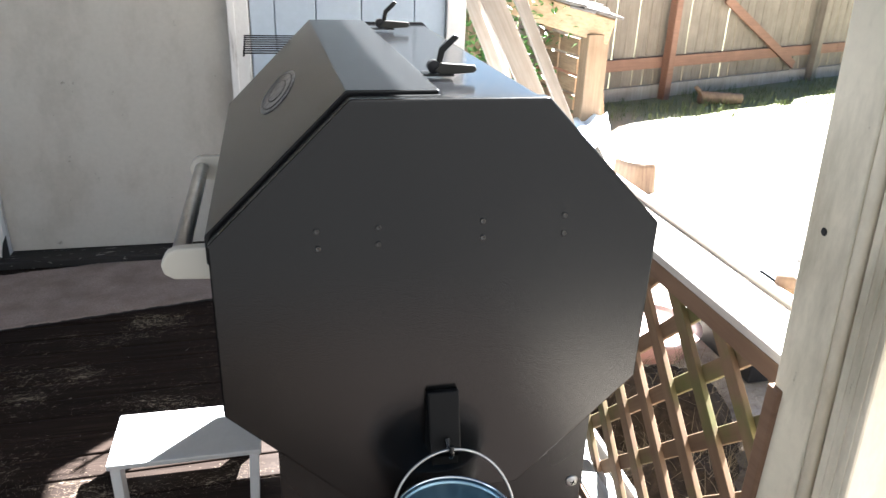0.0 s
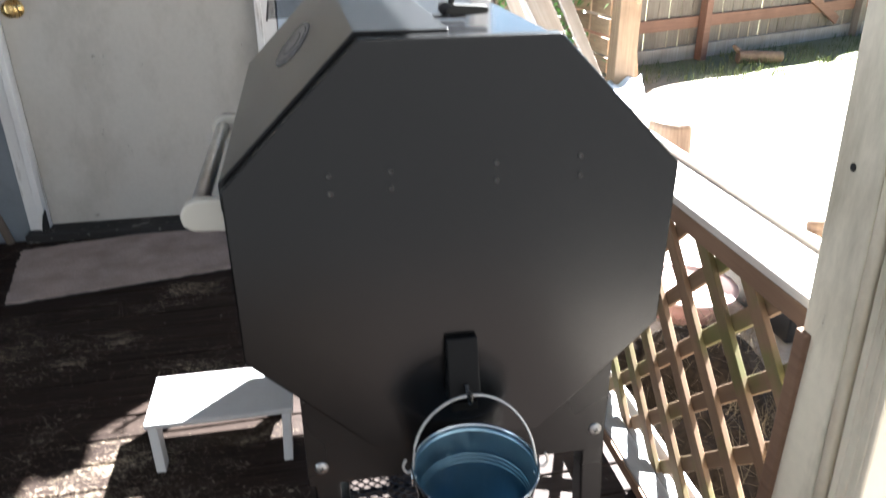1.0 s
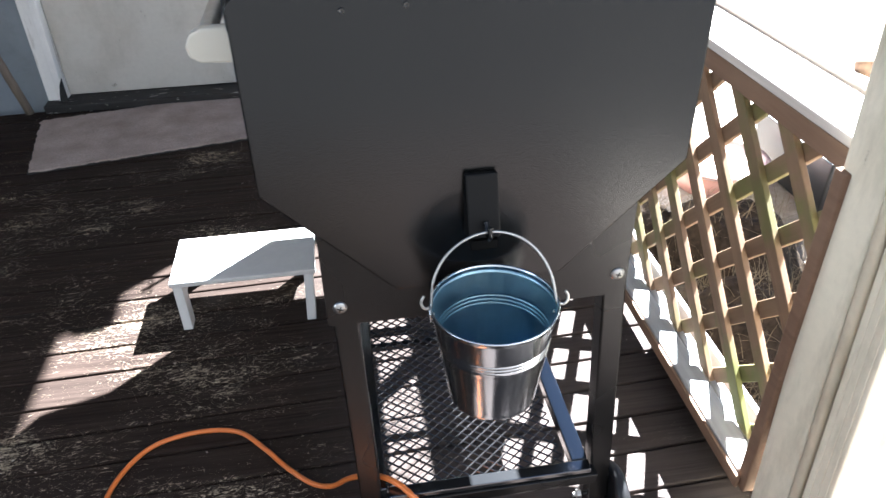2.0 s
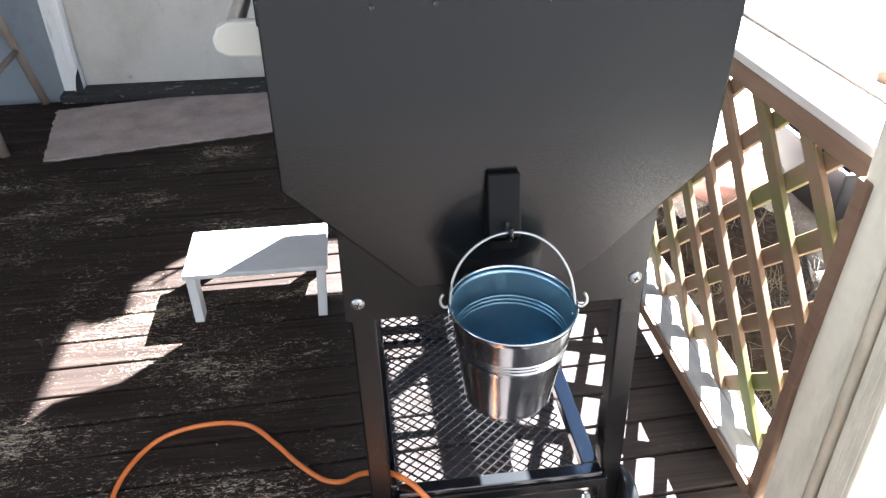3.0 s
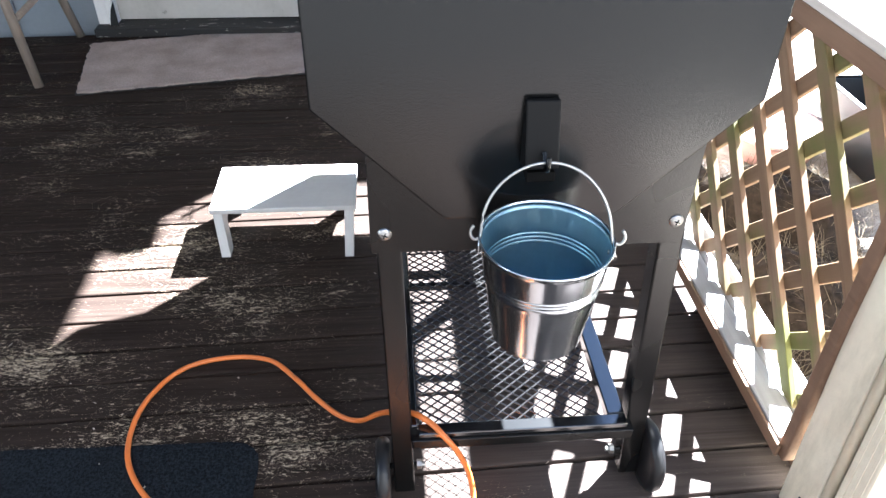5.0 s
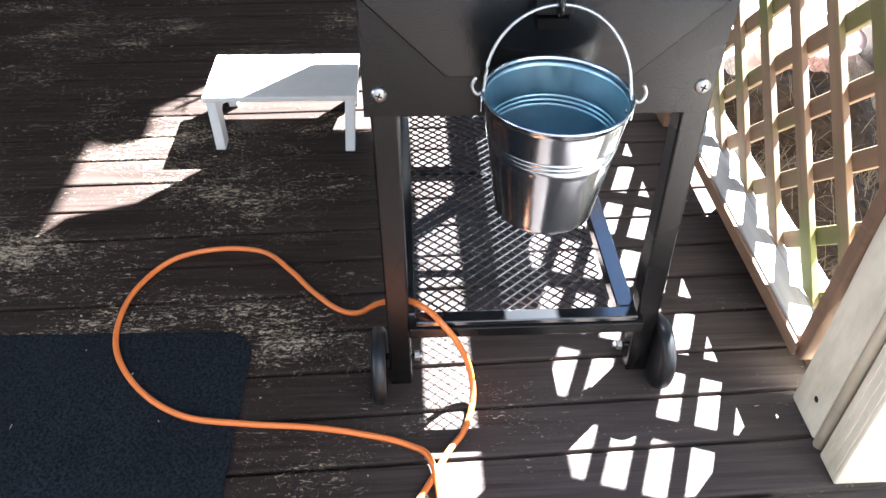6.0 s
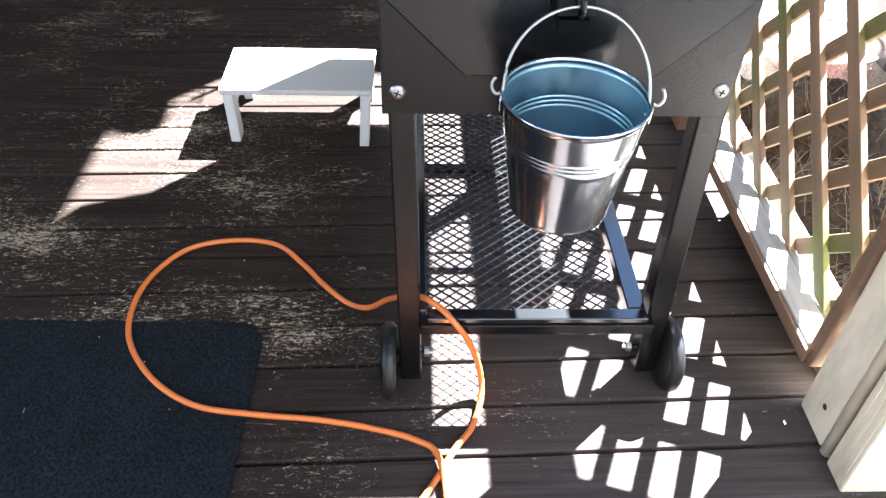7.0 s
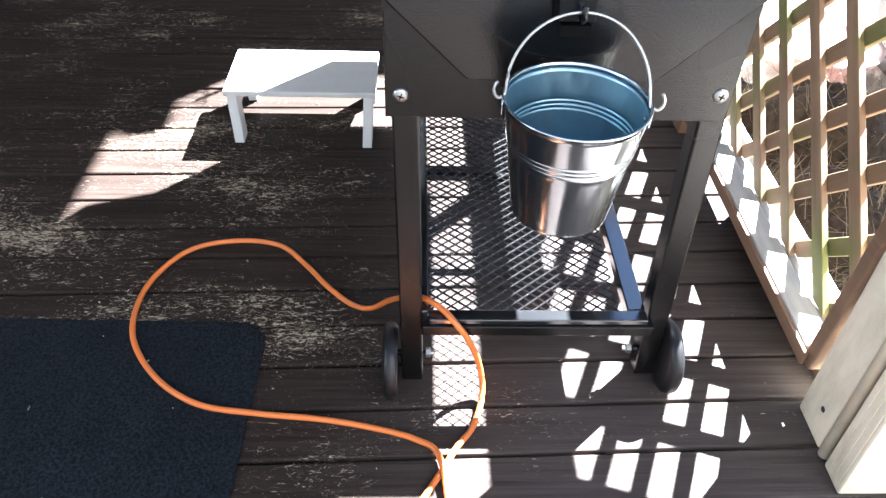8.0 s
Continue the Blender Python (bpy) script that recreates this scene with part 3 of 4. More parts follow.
part("knob_stem", rod((0.0, 0.0, 0.812), (0.022, -0.026, 0.808), 0.010), "pine", peg)

# ---- the grill ----
CX, CZ, AP = 0.0215, 0.828, 0.2675      # centre and half width of the octagonal barrel


def octagon(ap, cx=CX, cz=CZ):
    r = ap / math.cos(math.pi / 8)
    return [(cx + r * math.cos(math.pi / 8 + k * math.pi / 4), cz + r * math.sin(math.pi / 8 + k * math.pi / 4)) for k in range(8)]


grill = thing("pellet_grill", "dark charcoal octagonal barrel grill on a black wheeled cart", "grill", at=(0, 0, 0))
LEN = 0.71
part("barrel", prism(octagon(AP - 0.004), 0.009, LEN, "y", 0.003), "barrel_coat", grill)
part("end_panel", prism(octagon(AP), -0.0105, 0.0085, "y", 0.0022), "black_coat", grill, "textured black end panel")
part("far_panel", prism(octagon(AP), LEN + 0.001, LEN + 0.009, "y", 0.0022), "black_coat", grill)
# lid: upper slanted face and half of the top, a little proud of the barrel
o = octagon(AP + 0.0045)
oi = octagon(AP - 0.003)
T1, L1, L2p = o[2], o[3], o[4]
lid_pts = [(0.012, T1[1]), T1, L1, (L1[0], L1[1] - 0.035), (oi[3][0], L1[1] - 0.035), oi[3], oi[2], (0.012, oi[2][1])]
lid = part("lid", prism(lid_pts, 0.0155, LEN - 0.010, "y", 0.0018), "lid_coat", grill, "charcoal steel lid")
# black strip fills the dark gap between lid and end panel
part("gasket", prism([(p[0] * 0.999 + CX * 0.001, p[1]) for p in [(0.012, oi[2][1] + 0.0028), (oi[2][0], oi[2][1] + 0.0028), (oi[3][0] - 0.0028, oi[3][1]), (oi[3][0] - 0.0028, L1[1] - 0.03), (oi[3][0] + 0.004, L1[1] - 0.03), (oi[3][0] + 0.004, oi[3][1]), (oi[2][0], oi[2][1] - 0.004), (0.012, oi[2][1] - 0.004)]], 0.0087, 0.0152, "y"), "gap", grill)
# badge on the slanted face of the lid
slant = Matrix.Translation((-0.158, 0.355, 1.031)) @ pose(0, 0, 0, 0, -45, 0)
slant.translation += Vector((-1, 0, 1)).normalized() * 0.0017
bm = lathe([(0.0, 0), (0.040, 0.0), (0.041, 0.0008), (0.038, 0.0014), (0.0, 0.0014)], 40)
bm.transform(slant @ Matrix.Diagonal((0.92, 2.2, 1, 1)))
badge = part("badge", bm, "badge", lid, "oval embossed metal badge", True)
for r0 in (0.034, 0.020):
    bm = lathe([(r0 - 0.0015, 0.0013), (r0 + 0.0015, 0.0013), (r0 + 0.0010, 0.0022), (r0 - 0.0010, 0.0022)], 40, None, False)
    bm.transform(slant @ Matrix.Diagonal((0.92, 2.2, 1, 1)))
    part("badge_ring", bm, "dark_screw", badge, "", True)
# handle
HX, HZ = -0.299, 0.856
handle = part("handle", rod((HX, 0.15, HZ), (HX, 0.555, HZ), 0.0118, sides=24, bev=0.002), "tube", lid, "brushed metal tube handle", True)
for y in (0.135, 0.558):
    pts = [(HX + 0.075, HZ + 0.022), (HX, HZ + 0.021), (HX - 0.013, HZ + 0.015), (HX - 0.021, HZ), (HX - 0.018, HZ - 0.014), (HX - 0.006, HZ - 0.022), (HX + 0.075, HZ - 0.026)]
    part("handle_bracket", prism(pts, y, y + 0.018, "y", 0.003), "cream", lid, "cream plastic handle bracket")
# hinges with folded levers on the top
TOP = CZ + AP


def lid_hinge(y, turn):
    m = Matrix.Translation((0.030, y, TOP)) @ pose(0, 0, 0, 0, 0, turn) @ Matrix.Scale(0.72, 4)
    b = box(-0.02, 0.035, -0.02, 0.02, 0.0, 0.003, 0.001)
    b.transform(m)
    h = part("hinge", b, "leg_coat", grill, "black hinge with folded lever")
    b = rod((0, -0.012, 0.014), (0, 0.012, 0.014), 0.011, sides=16, bev=0.001)
    b.transform(m)
    part("pivot", b, "rubber", h, "", True)
    b = prism([(0.0, 0.008), (0.012, 0.002), (0.07, 0.006), (0.075, 0.012), (0.070, 0.019), (0.012, 0.022)], -0.016, -0.006, "y", 0.002)
    b.transform(m)
    part("grip", b, "olive", h)
    b = prism([(0.004, 0.010), (0.014, 0.010), (0.020, 0.038), (0.044, 0.062), (0.036, 0.068), (0.010, 0.044)], 0.002, 0.012, "y", 0.002)
    b.transform(m)
    part("lever", b, "leg_coat", h)


lid_hinge(0.135, -6)
lid_hinge(0.60, -4)
# screws in the end panel
for x, z in ((-0.129, 0.950), (-0.128, 0.929), (-0.060, 0.951), (-0.060, 0.931), (0.062, 0.953), (0.063, 0.932), (0.163, 0.955), (0.164, 0.932)):
    s = part("screw", lathe([(0.0, 0), (0.0034, 0), (0.0032, 0.0014), (0.0020, 0.0020), (0.0016, 0.0008), (0.0, 0.0008)], 14, pose(x, -0.0105, z, 90)), "dark_screw", grill, "", True)
# plates that join barrel and legs, each with two bolts
for y in (0.0, LEN - 0.006):
    pts = [(-0.186, 0.503), (0.236, 0.503), (0.236, 0.68), (0.13, 0.79), (-0.09, 0.79), (-0.186, 0.68)]
    plate = part("leg_plate", prism(pts, y - 0.0015 if y == 0 else y + 0.01, y + 0.0035 if y == 0 else y + 0.014, "y", 0.001), "leg_coat", grill, "black steel plate between barrel and legs")
    if y == 0:
        for x, z in ((-0.167, 0.534), (0.221, 0.540)):
            bolt = part("bolt", lathe([(0.0, 0), (0.0098, 0), (0.0096, 0.0012), (0.0080, 0.0030), (0.0050, 0.0042), (0.0, 0.0046)], 24, pose(x, -0.0015, z, 90)), "zinc", plate, "zinc cross-head bolt", True)
            part("cross_slot", box(-0.0042, 0.0042, -0.0068, -0.0052, -0.0008, 0.0008, 0.0002, m=pose(x, 0, z, 0, 20, 0)), "gap", bolt)
            part("cross_slot", box(-0.0008, 0.0008, -0.0070, -0.0052, -0.0042, 0.0042, 0.0002, m=pose(x, 0, z, 0, 20, 0)), "gap", bolt)


# legs, wheels and axles
def leg(top, foot, w=0.0345):
    """A square tube leg from the plate to its foot."""
    bm = bmesh.new()
    h = w / 2
    lo = [bm.verts.new((foot[0] + a * h, foot[1] + h + b * h, foot[2])) for a, b in ((-1, -1), (1, -1), (1, 1), (-1, 1))]
    hi = [bm.verts.new((top[0] + a * h, top[1] + h + b * h, top[2])) for a, b in ((-1, -1), (1, -1), (1, 1), (-1, 1))]
    bm.faces.new(lo), bm.faces.new(hi)
    for i in range(4):
        bm.faces.new((lo[i], lo[(i + 1) % 4], hi[(i + 1) % 4], hi[i]))
    bmesh.ops.recalc_face_normals(bm, faces=bm.faces)
    return bevel(bm, 0.003)


FEET = ((-0.1505, -0.030), (0.2385, -0.020))
part("leg", leg((-0.1635, 0.004, 0.60), (FEET[0][0], FEET[0][1], 0.010)), "leg_coat", grill)
part("leg", leg((0.2185, 0.004, 0.60), (FEET[1][0], FEET[1][1], 0.014)), "leg_coat", grill)
part("leg", leg((-0.1635, LEN - 0.034, 0.60), (-0.150, LEN - 0.01, 0.0)), "leg_coat", grill)
part("leg", leg((0.2185, LEN - 0.034, 0.60), (0.2385, LEN - 0.01, 0.0)), "leg_coat", grill)
WR = 0.0625
for x, y, out in ((-0.1505 - 0.035, -0.030, -1), (0.2385 + 0.027, -0.018, 1)):
    prof = [(r * WR / 0.068, w_ * 0.8) for r, w_ in ((0.0, -0.011), (0.020, -0.012), (0.034, -0.007), (0.046, -0.007), (0.050, -0.014), (0.060, -0.0145), (0.066, -0.009), (0.068, 0.0), (0.066, 0.0085), (0.060, 0.0145), (0.050, 0.014), (0.046, 0.007), (0.034, 0.007), (0.020, 0.012), (0.0, 0.011))]
    wheel = part("wheel", lathe(prof[4:11] + [(0.042, 0.0)], 40, pose(x, y, WR, 0, 90, 0)), "rubber", grill, "black rubber cart wheel", True)
    part("hub", lathe(prof[:4] + [(0.0435, 0.0)] + prof[11:], 32, pose(x, y, WR, 0, 90, 0)), "pot", wheel, "", True)
    ya = FEET[0 if out < 0 else 1][1] + 0.017
    part("axle", rod((x + 0.009 * out, ya, WR), (x - 0.062 * out, ya, WR), 0.005, sides=12), "leg_coat", wheel, "", True)
    part("nut", rod((x - 0.056 * out, ya, WR), (x - 0.064 * out, ya, WR), 0.0085, sides=6, bev=0.0006), "zinc", wheel, "zinc axle nut")
    part("bolt_end", rod((x - 0.064 * out, ya, WR), (x - 0.070 * out, ya, WR), 0.0042, sides=10), "zinc", wheel)
# lower shelf: frame of flat bars and expanded metal
SZ = 0.163
shelf = part("shelf_frame", box(-0.146, -0.127, -0.014, LEN - 0.02, SZ - 0.022, SZ, 0.002), "shelf_coat", grill, "black angle frame of the lower shelf")
for a in ((0.183, 0.2115, -0.0095, LEN - 0.02, SZ - 0.022, SZ), (-0.1265, 0.2115, -0.032, -0.010, SZ - 0.011, SZ), (-0.1265, 0.1915, LEN - 0.04, LEN - 0.021, SZ - 0.022, SZ)):
    part("shelf_bar", box(*a, 0.002), "shelf_coat", grill)
part("shelf_bar", box(-0.1265, 0.1915, 0.340, 0.352, SZ - 0.022, SZ - 0.008, 0.002), "leg_coat", grill)
part("cross_bar", box(-0.137, 0.222, -0.036, -0.012, 0.131, 0.1515, 0.002), "leg_coat", grill)


def expanded_metal(x0, x1, y0, y1, z):
    """Diamond mesh of bent strands, one strand a row."""
    px, py, w, t = 0.0229, 0.0094, 0.0020, 0.0019
    verts, faces = [], []
    rows, cols = int((y1 - y0) / py), int((x1 - x0) / px * 2)
    for r in range(rows + 1):
        y = y0 + r * py
        for c in range(cols):
            pts = []
            for e in (c, c + 1):
                pts.append((x0 + e * px / 2, y + (py if (e + r) % 2 else 0.0)))
            (xa, ya), (xb, yb) = pts
            n = len(verts)
            tilt = 0.0006
            for (x, y2) in pts:
                verts += [(x, y2 - w / 2, z - t / 2 - tilt), (x, y2 + w / 2, z - t / 2 + tilt), (x, y2 + w / 2, z + t / 2 + tilt), (x, y2 - w / 2, z + t / 2 - tilt)]
            for i in range(4):
                j = (i + 1) % 4
                faces.append((n + i, n + j, n + 4 + j, n + 4 + i))
            faces += [(n + 3, n + 2, n + 1, n), (n + 4, n + 5, n + 6, n + 7)]
    me = bpy.data.meshes.new("mesh_panel")
    me.from_pydata(verts, [], faces)
    me.materials.append(M["mesh"])
    return new("mesh_panel", me)


panel = expanded_metal(-0.126, 0.182, -0.009, LEN - 0.041, SZ - 0.004)
panel.parent = grill
tagged(panel, "black expanded metal shelf mesh", kind="stuff")
# added plate, out of sight, that shades a band of deck below the shelf
part("side_tray", box(0.136, 0.307, 0.19, 0.90, 0.556, 0.568, 0.002), "leg_coat", grill)
# hopper added unseen behind the barrel; its lid is cut to shade the deck
hop = part("hopper", box(-0.128, 0.20, LEN + 0.012, LEN + 0.34, 0.42, 0.965, 0.006), "black_coat", grill)
part("hopper_lid", prism([(-0.134, 0.721), (0.206, 0.721), (0.206, 1.325), (0.158, 1.303), (0.117, 1.277), (0.084, 1.242), (0.05, 1.208), (-0.022, 1.185), (-0.105, 1.155), (-0.134, 1.10)], 0.966, 0.980, "z", 0.003), "lid_coat", hop)
# drip spout with its hook
chute = part("drip_spout", prism([(-0.0108, 0.727), (-0.020, 0.728), (-0.046, 0.652), (-0.0108, 0.640)], 0.0005, 0.0415, "x", 0.0025), "spout_coat", grill, "black steel drip spout")
part("spout_mouth", box(0.004, 0.038, -0.044, -0.014, 0.634, 0.647, 0.001, m=None), "gap", chute)
part("hook", tube([(0.023, -0.041, 0.672), (0.023, -0.046, 0.667), (0.023, -0.052, 0.662), (0.023, -0.061, 0.660), (0.023, -0.066, 0.668), (0.023, -0.064, 0.678)], 0.0034, 8), "leg_coat", chute, "", True)

# ---- bucket ----
BX, BY, BZ, BH = 0.0235, -0.094, 0.4405, 0.149
bucket = thing("drip_bucket", "small galvanised steel bucket hanging from the drip spout", "bucket", at=(BX, BY, BZ))
R0, R1 = 0.0575, 0.079
def rad(z): return R0 + (R1 - R0) * z / BH
prof = [(0.0, 0.004), (R0 - 0.004, 0.004), (R0 - 0.001, 0.0), (R0 + 0.0005, 0.001)]
beads = (0.0935, 0.099, 0.1045)
z = 0.004
while z < BH - 0.004:
    d = max([0.0] + [0.0009 * math.exp(-((z - b) / 0.0012) ** 2) for b in beads])
    prof.append((rad(z) + d, z))
    z += 0.0009 if 0.089 < z < 0.109 else 0.006
prof += [(R1 - 0.0005, BH - 0.004), (R1 + 0.0012, BH - 0.003), (R1 + 0.0015, BH - 0.0008), (R1 + 0.0005, BH + 0.0004), (R1 - 0.0012, BH - 0.0005), (rad(BH - 0.006) - 0.001, BH - 0.006)]
prof += [(rad(BH - 0.007) - 0.0004, BH - 0.007)]
outer, prof = prof, [(rad(BH - 0.0065) - 0.0010, BH - 0.0065), (rad(BH - 0.0065) - 0.0014, BH - 0.0064)]
z = BH - 0.012
while z > 0.008:
    d = max([0.0] + [0.0009 * math.exp(-((z - b) / 0.0012) ** 2) for b in beads])
    prof.append((rad(z) + d - 0.001, z))
    z -= 0.0009 if 0.089 < z < 0.109 else 0.006
prof += [(R0 - 0.001, 0.0075), (R0 - 0.004, 0.0055), (0.0, 0.0055)]
part("bucket_body", lathe(outer, 72, None, False), "galv", bucket, "", True)
part("bucket_inside", lathe(prof, 72, None, False), "galv_sky_tint", bucket, "dull zinc bucket inside, reflected sky blue in its colour", True)
for s in (-1, 1):
    ear = part("ear", prism([(-0.009, BH - 0.024), (0.009, BH - 0.024), (0.011, BH - 0.010), (0.006, BH - 0.004), (-0.006, BH - 0.004), (-0.011, BH - 0.010)], s * (rad(BH - 0.014) + 0.0012), s * (rad(BH - 0.014) + 0.003), "x", 0.0006), "galv", bucket)
    ear.rotation_euler.z = radians(-8)
    part("rivet", lathe([(0, 0), (0.003, 0), (0.0025, 0.0018), (0.0, 0.002)], 10, Matrix.Translation((s * (rad(BH - 0.018) - 0.001), 0.0, BH - 0.018)) @ pose(0, 0, 0, 0, -90 * s, 0)), "zinc", ear, "", True)
# wire handle, drawn up to the hook
wire_pts = []
hx, hy, hz = 0.0005, 0.034, 0.229
for i in range(13):
    a = math.pi * i / 12
    u = -math.cos(a)
    v = math.sin(a) ** 0.85
    wire_pts.append((0.0768 * u * (1 - 0.03 * v), hy * v - 0.010 * u * (1 - v), BH - 0.004 + (hz - BH + 0.004) * v))
ends = []
for s in (-1, 1):
    b = Vector((s * 0.0768, -s * 0.010, BH + 0.004))
    e = [b + Vector((s * 0.002, -0.003, -0.007)), b + Vector((s * 0.007, -0.004, -0.0085)), b + Vector((s * 0.0115, -0.004, -0.004)), b + Vector((s * 0.0125, -0.003, 0.003)), b + Vector((s * 0.009, -0.002, 0.010))]
    ends.append(e)
part("bail", tube(ends[0][::-1] + wire_pts + ends[1], 0.0019, 8, sub=5), "wire", bucket, "bent galvanised wire handle", True)

# ---- step stool ----
stool = thing("step_stool", "low white painted wooden step stool on the deck", "stool", at=(0, 0, 0))
SX0, SX1, SY0, SY1, SH = -0.584, -0.241, 0.680, 0.876, 0.126
part("seat", box(SX0, SX1, SY0, SY1, SH - 0.014, SH, 0.003), "stool", stool)
part("apron", box(SX0 + 0.03, SX1 - 0.03, SY0 + 0.02, SY0 + 0.032, SH - 0.024, SH - 0.0145, 0.002), "stool", stool)
part("apron", box(SX0 + 0.03, SX1 - 0.03, SY1 - 0.032, SY1 - 0.02, SH - 0.022, SH - 0.0145, 0.002), "stool", stool)
for x0, x1 in ((SX0 + 0.006, SX0 + 0.028), (SX1 - 0.028, SX1 - 0.006)):
    for y0, y1 in ((SY0 + 0.004, SY0 + 0.045), (SY1 - 0.045, SY1 - 0.004)):
        inn = 0.008 if x0 < -0.4 else -0.004
        bm = box(x0, x1, y0, y1, 0.001, SH - 0.0145, 0.002)
        for v in bm.verts:
            if v.co.z < 0.05:
                v.co.x += inn
                v.co.y += 0.012 if y0 > 0.76 else -0.026 if x0 < -0.4 else -0.040
        part("leg", bm, "stool", stool)
    part("side_panel", prism([(SY0 + 0.012, SH - 0.0145), (SY1 - 0.012, SH - 0.0145), (SY1 - 0.034, 0.062), (SY0 + 0.105, 0.078), (SY0 + 0.020, 0.050)], x0 + 0.003, x1 - 0.003, "x", 0.001), "stool", stool)

# ---- mats ----
def mat_mesh(w, d, t, corner=0.02, fringe=0.0):
    pts = []
    for cx, cy, a0 in ((w / 2 - corner, -d / 2 + corner, -90), (w / 2 - corner, d / 2 - corner, 0), (-w / 2 + corner, d / 2 - corner, 90), (-w / 2 + corner, -d / 2 + corner, 180)):
        for k in range(5):
            a = radians(a0 + 90 * k / 4)
            pts.append((cx + corner * math.cos(a), cy + corner * math.sin(a)))
    full = []
    for p, q in zip(pts, pts[1:] + pts[:1]):
        steps = max(1, int(math.dist(p, q) / 0.012))
        for s in range(steps):
            full.append((p[0] + (q[0] - p[0]) * s / steps + random.uniform(-fringe, fringe), p[1] + (q[1] - p[1]) * s / steps + random.uniform(-fringe, fringe)))
    return prism(full, 0.0, t, "z", 0.0)


doormat = thing("doormat", "worn beige carpet doormat lying askew before the door", "doormat")
part("carpet_top", mat_mesh(0.955, 0.445, 0.010, 0.012, 0.0045), "beige_mat", doormat)
part("backing", mat_mesh(0.965, 0.455, 0.0035, 0.006, 0.001), "mould", doormat, "dark rubber backing")
doormat.matrix_world = pose(-0.772, 1.895, 0.0015, 0, 0, 10.5)
floor_mat = thing("floor_mat", "dark navy blue carpet mat on the deck", "mat")
part("carpet_top", mat_mesh(1.5, 0.95, 0.003, 0.05, 0.0012), "navy_mat", floor_mat)
floor_mat.matrix_world = pose(-1.165, -0.362, 0.0015, 0, 0, -1.0)

# ---- extension cord ----
CORD = [(-0.098, -0.300, 0.006), (-0.112, -0.175, 0.012), (-0.149, -0.135, 0.006), (-0.227, -0.105, 0.006), (-0.310, -0.083, 0.006), (-0.413, -0.067, 0.0085), (-0.509, -0.045, 0.0085), (-0.586, 0.001, 0.0085), (-0.642, 0.075, 0.0085), (-0.656, 0.157, 0.006), (-0.636, 0.231, 0.006), (-0.586, 0.295, 0.006), (-0.501, 0.318, 0.006), (-0.420, 0.305, 0.006), (-0.363, 0.250, 0.006), (-0.319, 0.196, 0.006), (-0.271, 0.149, 0.007), (-0.232, 0.124, 0.022), (-0.192, 0.080, 0.092), (-0.145, 0.014, 0.168), (-0.112, -0.013, 0.172), (-0.090, -0.036, 0.162), (-0.071, -0.038, 0.130), (-0.049, -0.030, 0.060), (-0.042, -0.056, 0.014), (-0.059, -0.112, 0.006), (-0.087, -0.151, 0.006), (-0.118, -0.203, 0.006), (-0.160, -0.262, 0.006), (-0.26, -0.36, 0.006)]
# the outer loop lies a little nearer
CORD = [(x + 0.009 * w, y - 0.028 * w, z) for (x, y, z), w in ((c, max(0.0, 1 - abs(i - 5.8) / 4.0)) for i, c in enumerate(CORD))]
tagged(link("extension_cord", tube([(x + 0.005, y - 0.004, z) for x, y, z in CORD], 0.0050, 10), "cord", True), "orange extension cord looped on the deck", "extension cord")

# ---- bamboo chair beside the door ----
chair = thing("bamboo_chair", "grey weathered bamboo chair against the house wall", "chair", at=(-1.57, 1.9, 0))
legs = (((0.22, -0.235, 0.0), (0.155, -0.18, 0.62)), ((0.215, 0.235, 0.0), (0.10, 0.20, 0.62)), ((-0.22, -0.235, 0.0), (-0.17, -0.18, 0.62)), ((-0.22, 0.235, 0.0), (-0.17, 0.20, 0.62)))
for a, b in legs:
    part("leg", rod(a, b, 0.016, 0.015, 12), "bamboo", chair, "", True)
for i, j, h in ((0, 1, 0.22), (2, 3, 0.22), (0, 2, 0.30), (1, 3, 0.30)):
    p, q = (Vector(legs[k][0]).lerp(Vector(legs[k][1]), h / 0.62) for k in (i, j))
    part("rung", rod(p, q, 0.011, None, 10), "bamboo", chair, "", True)
part("seat", box(-0.22, 0.20, -0.22, 0.23, 0.60, 0.635, 0.01), "bamboo", chair)

# ---- far corner: rack, planks, wood store ----
rack = thing("wire_rack", "dark blue wire rack on a thin stand", "rack", at=(-0.15, 1.62, 0))
for i in range(9):
    part("wire", rod((-0.095, -0.10 + i * 0.026, 0.915 + i * 0.003), (0.16, -0.10 + i * 0.026, 0.915 + i * 0.003), 0.0021, None, 8), "rubber", rack, "", True)
for x in (-0.093, 0.158):
    part("edge_bar", rod((x, -0.11, 0.909), (x, 0.115, 0.936), 0.0030, None, 8), "rubber", rack, "", True)
for x, y in ((0.06, -0.09), (0.14, -0.09), (0.06, 0.09), (0.14, 0.09)):
    part("leg", rod((x, y, 0.0), (x, y, 0.915), 0.006, None, 8), "rubber", rack, "", True)
random.seed(4)
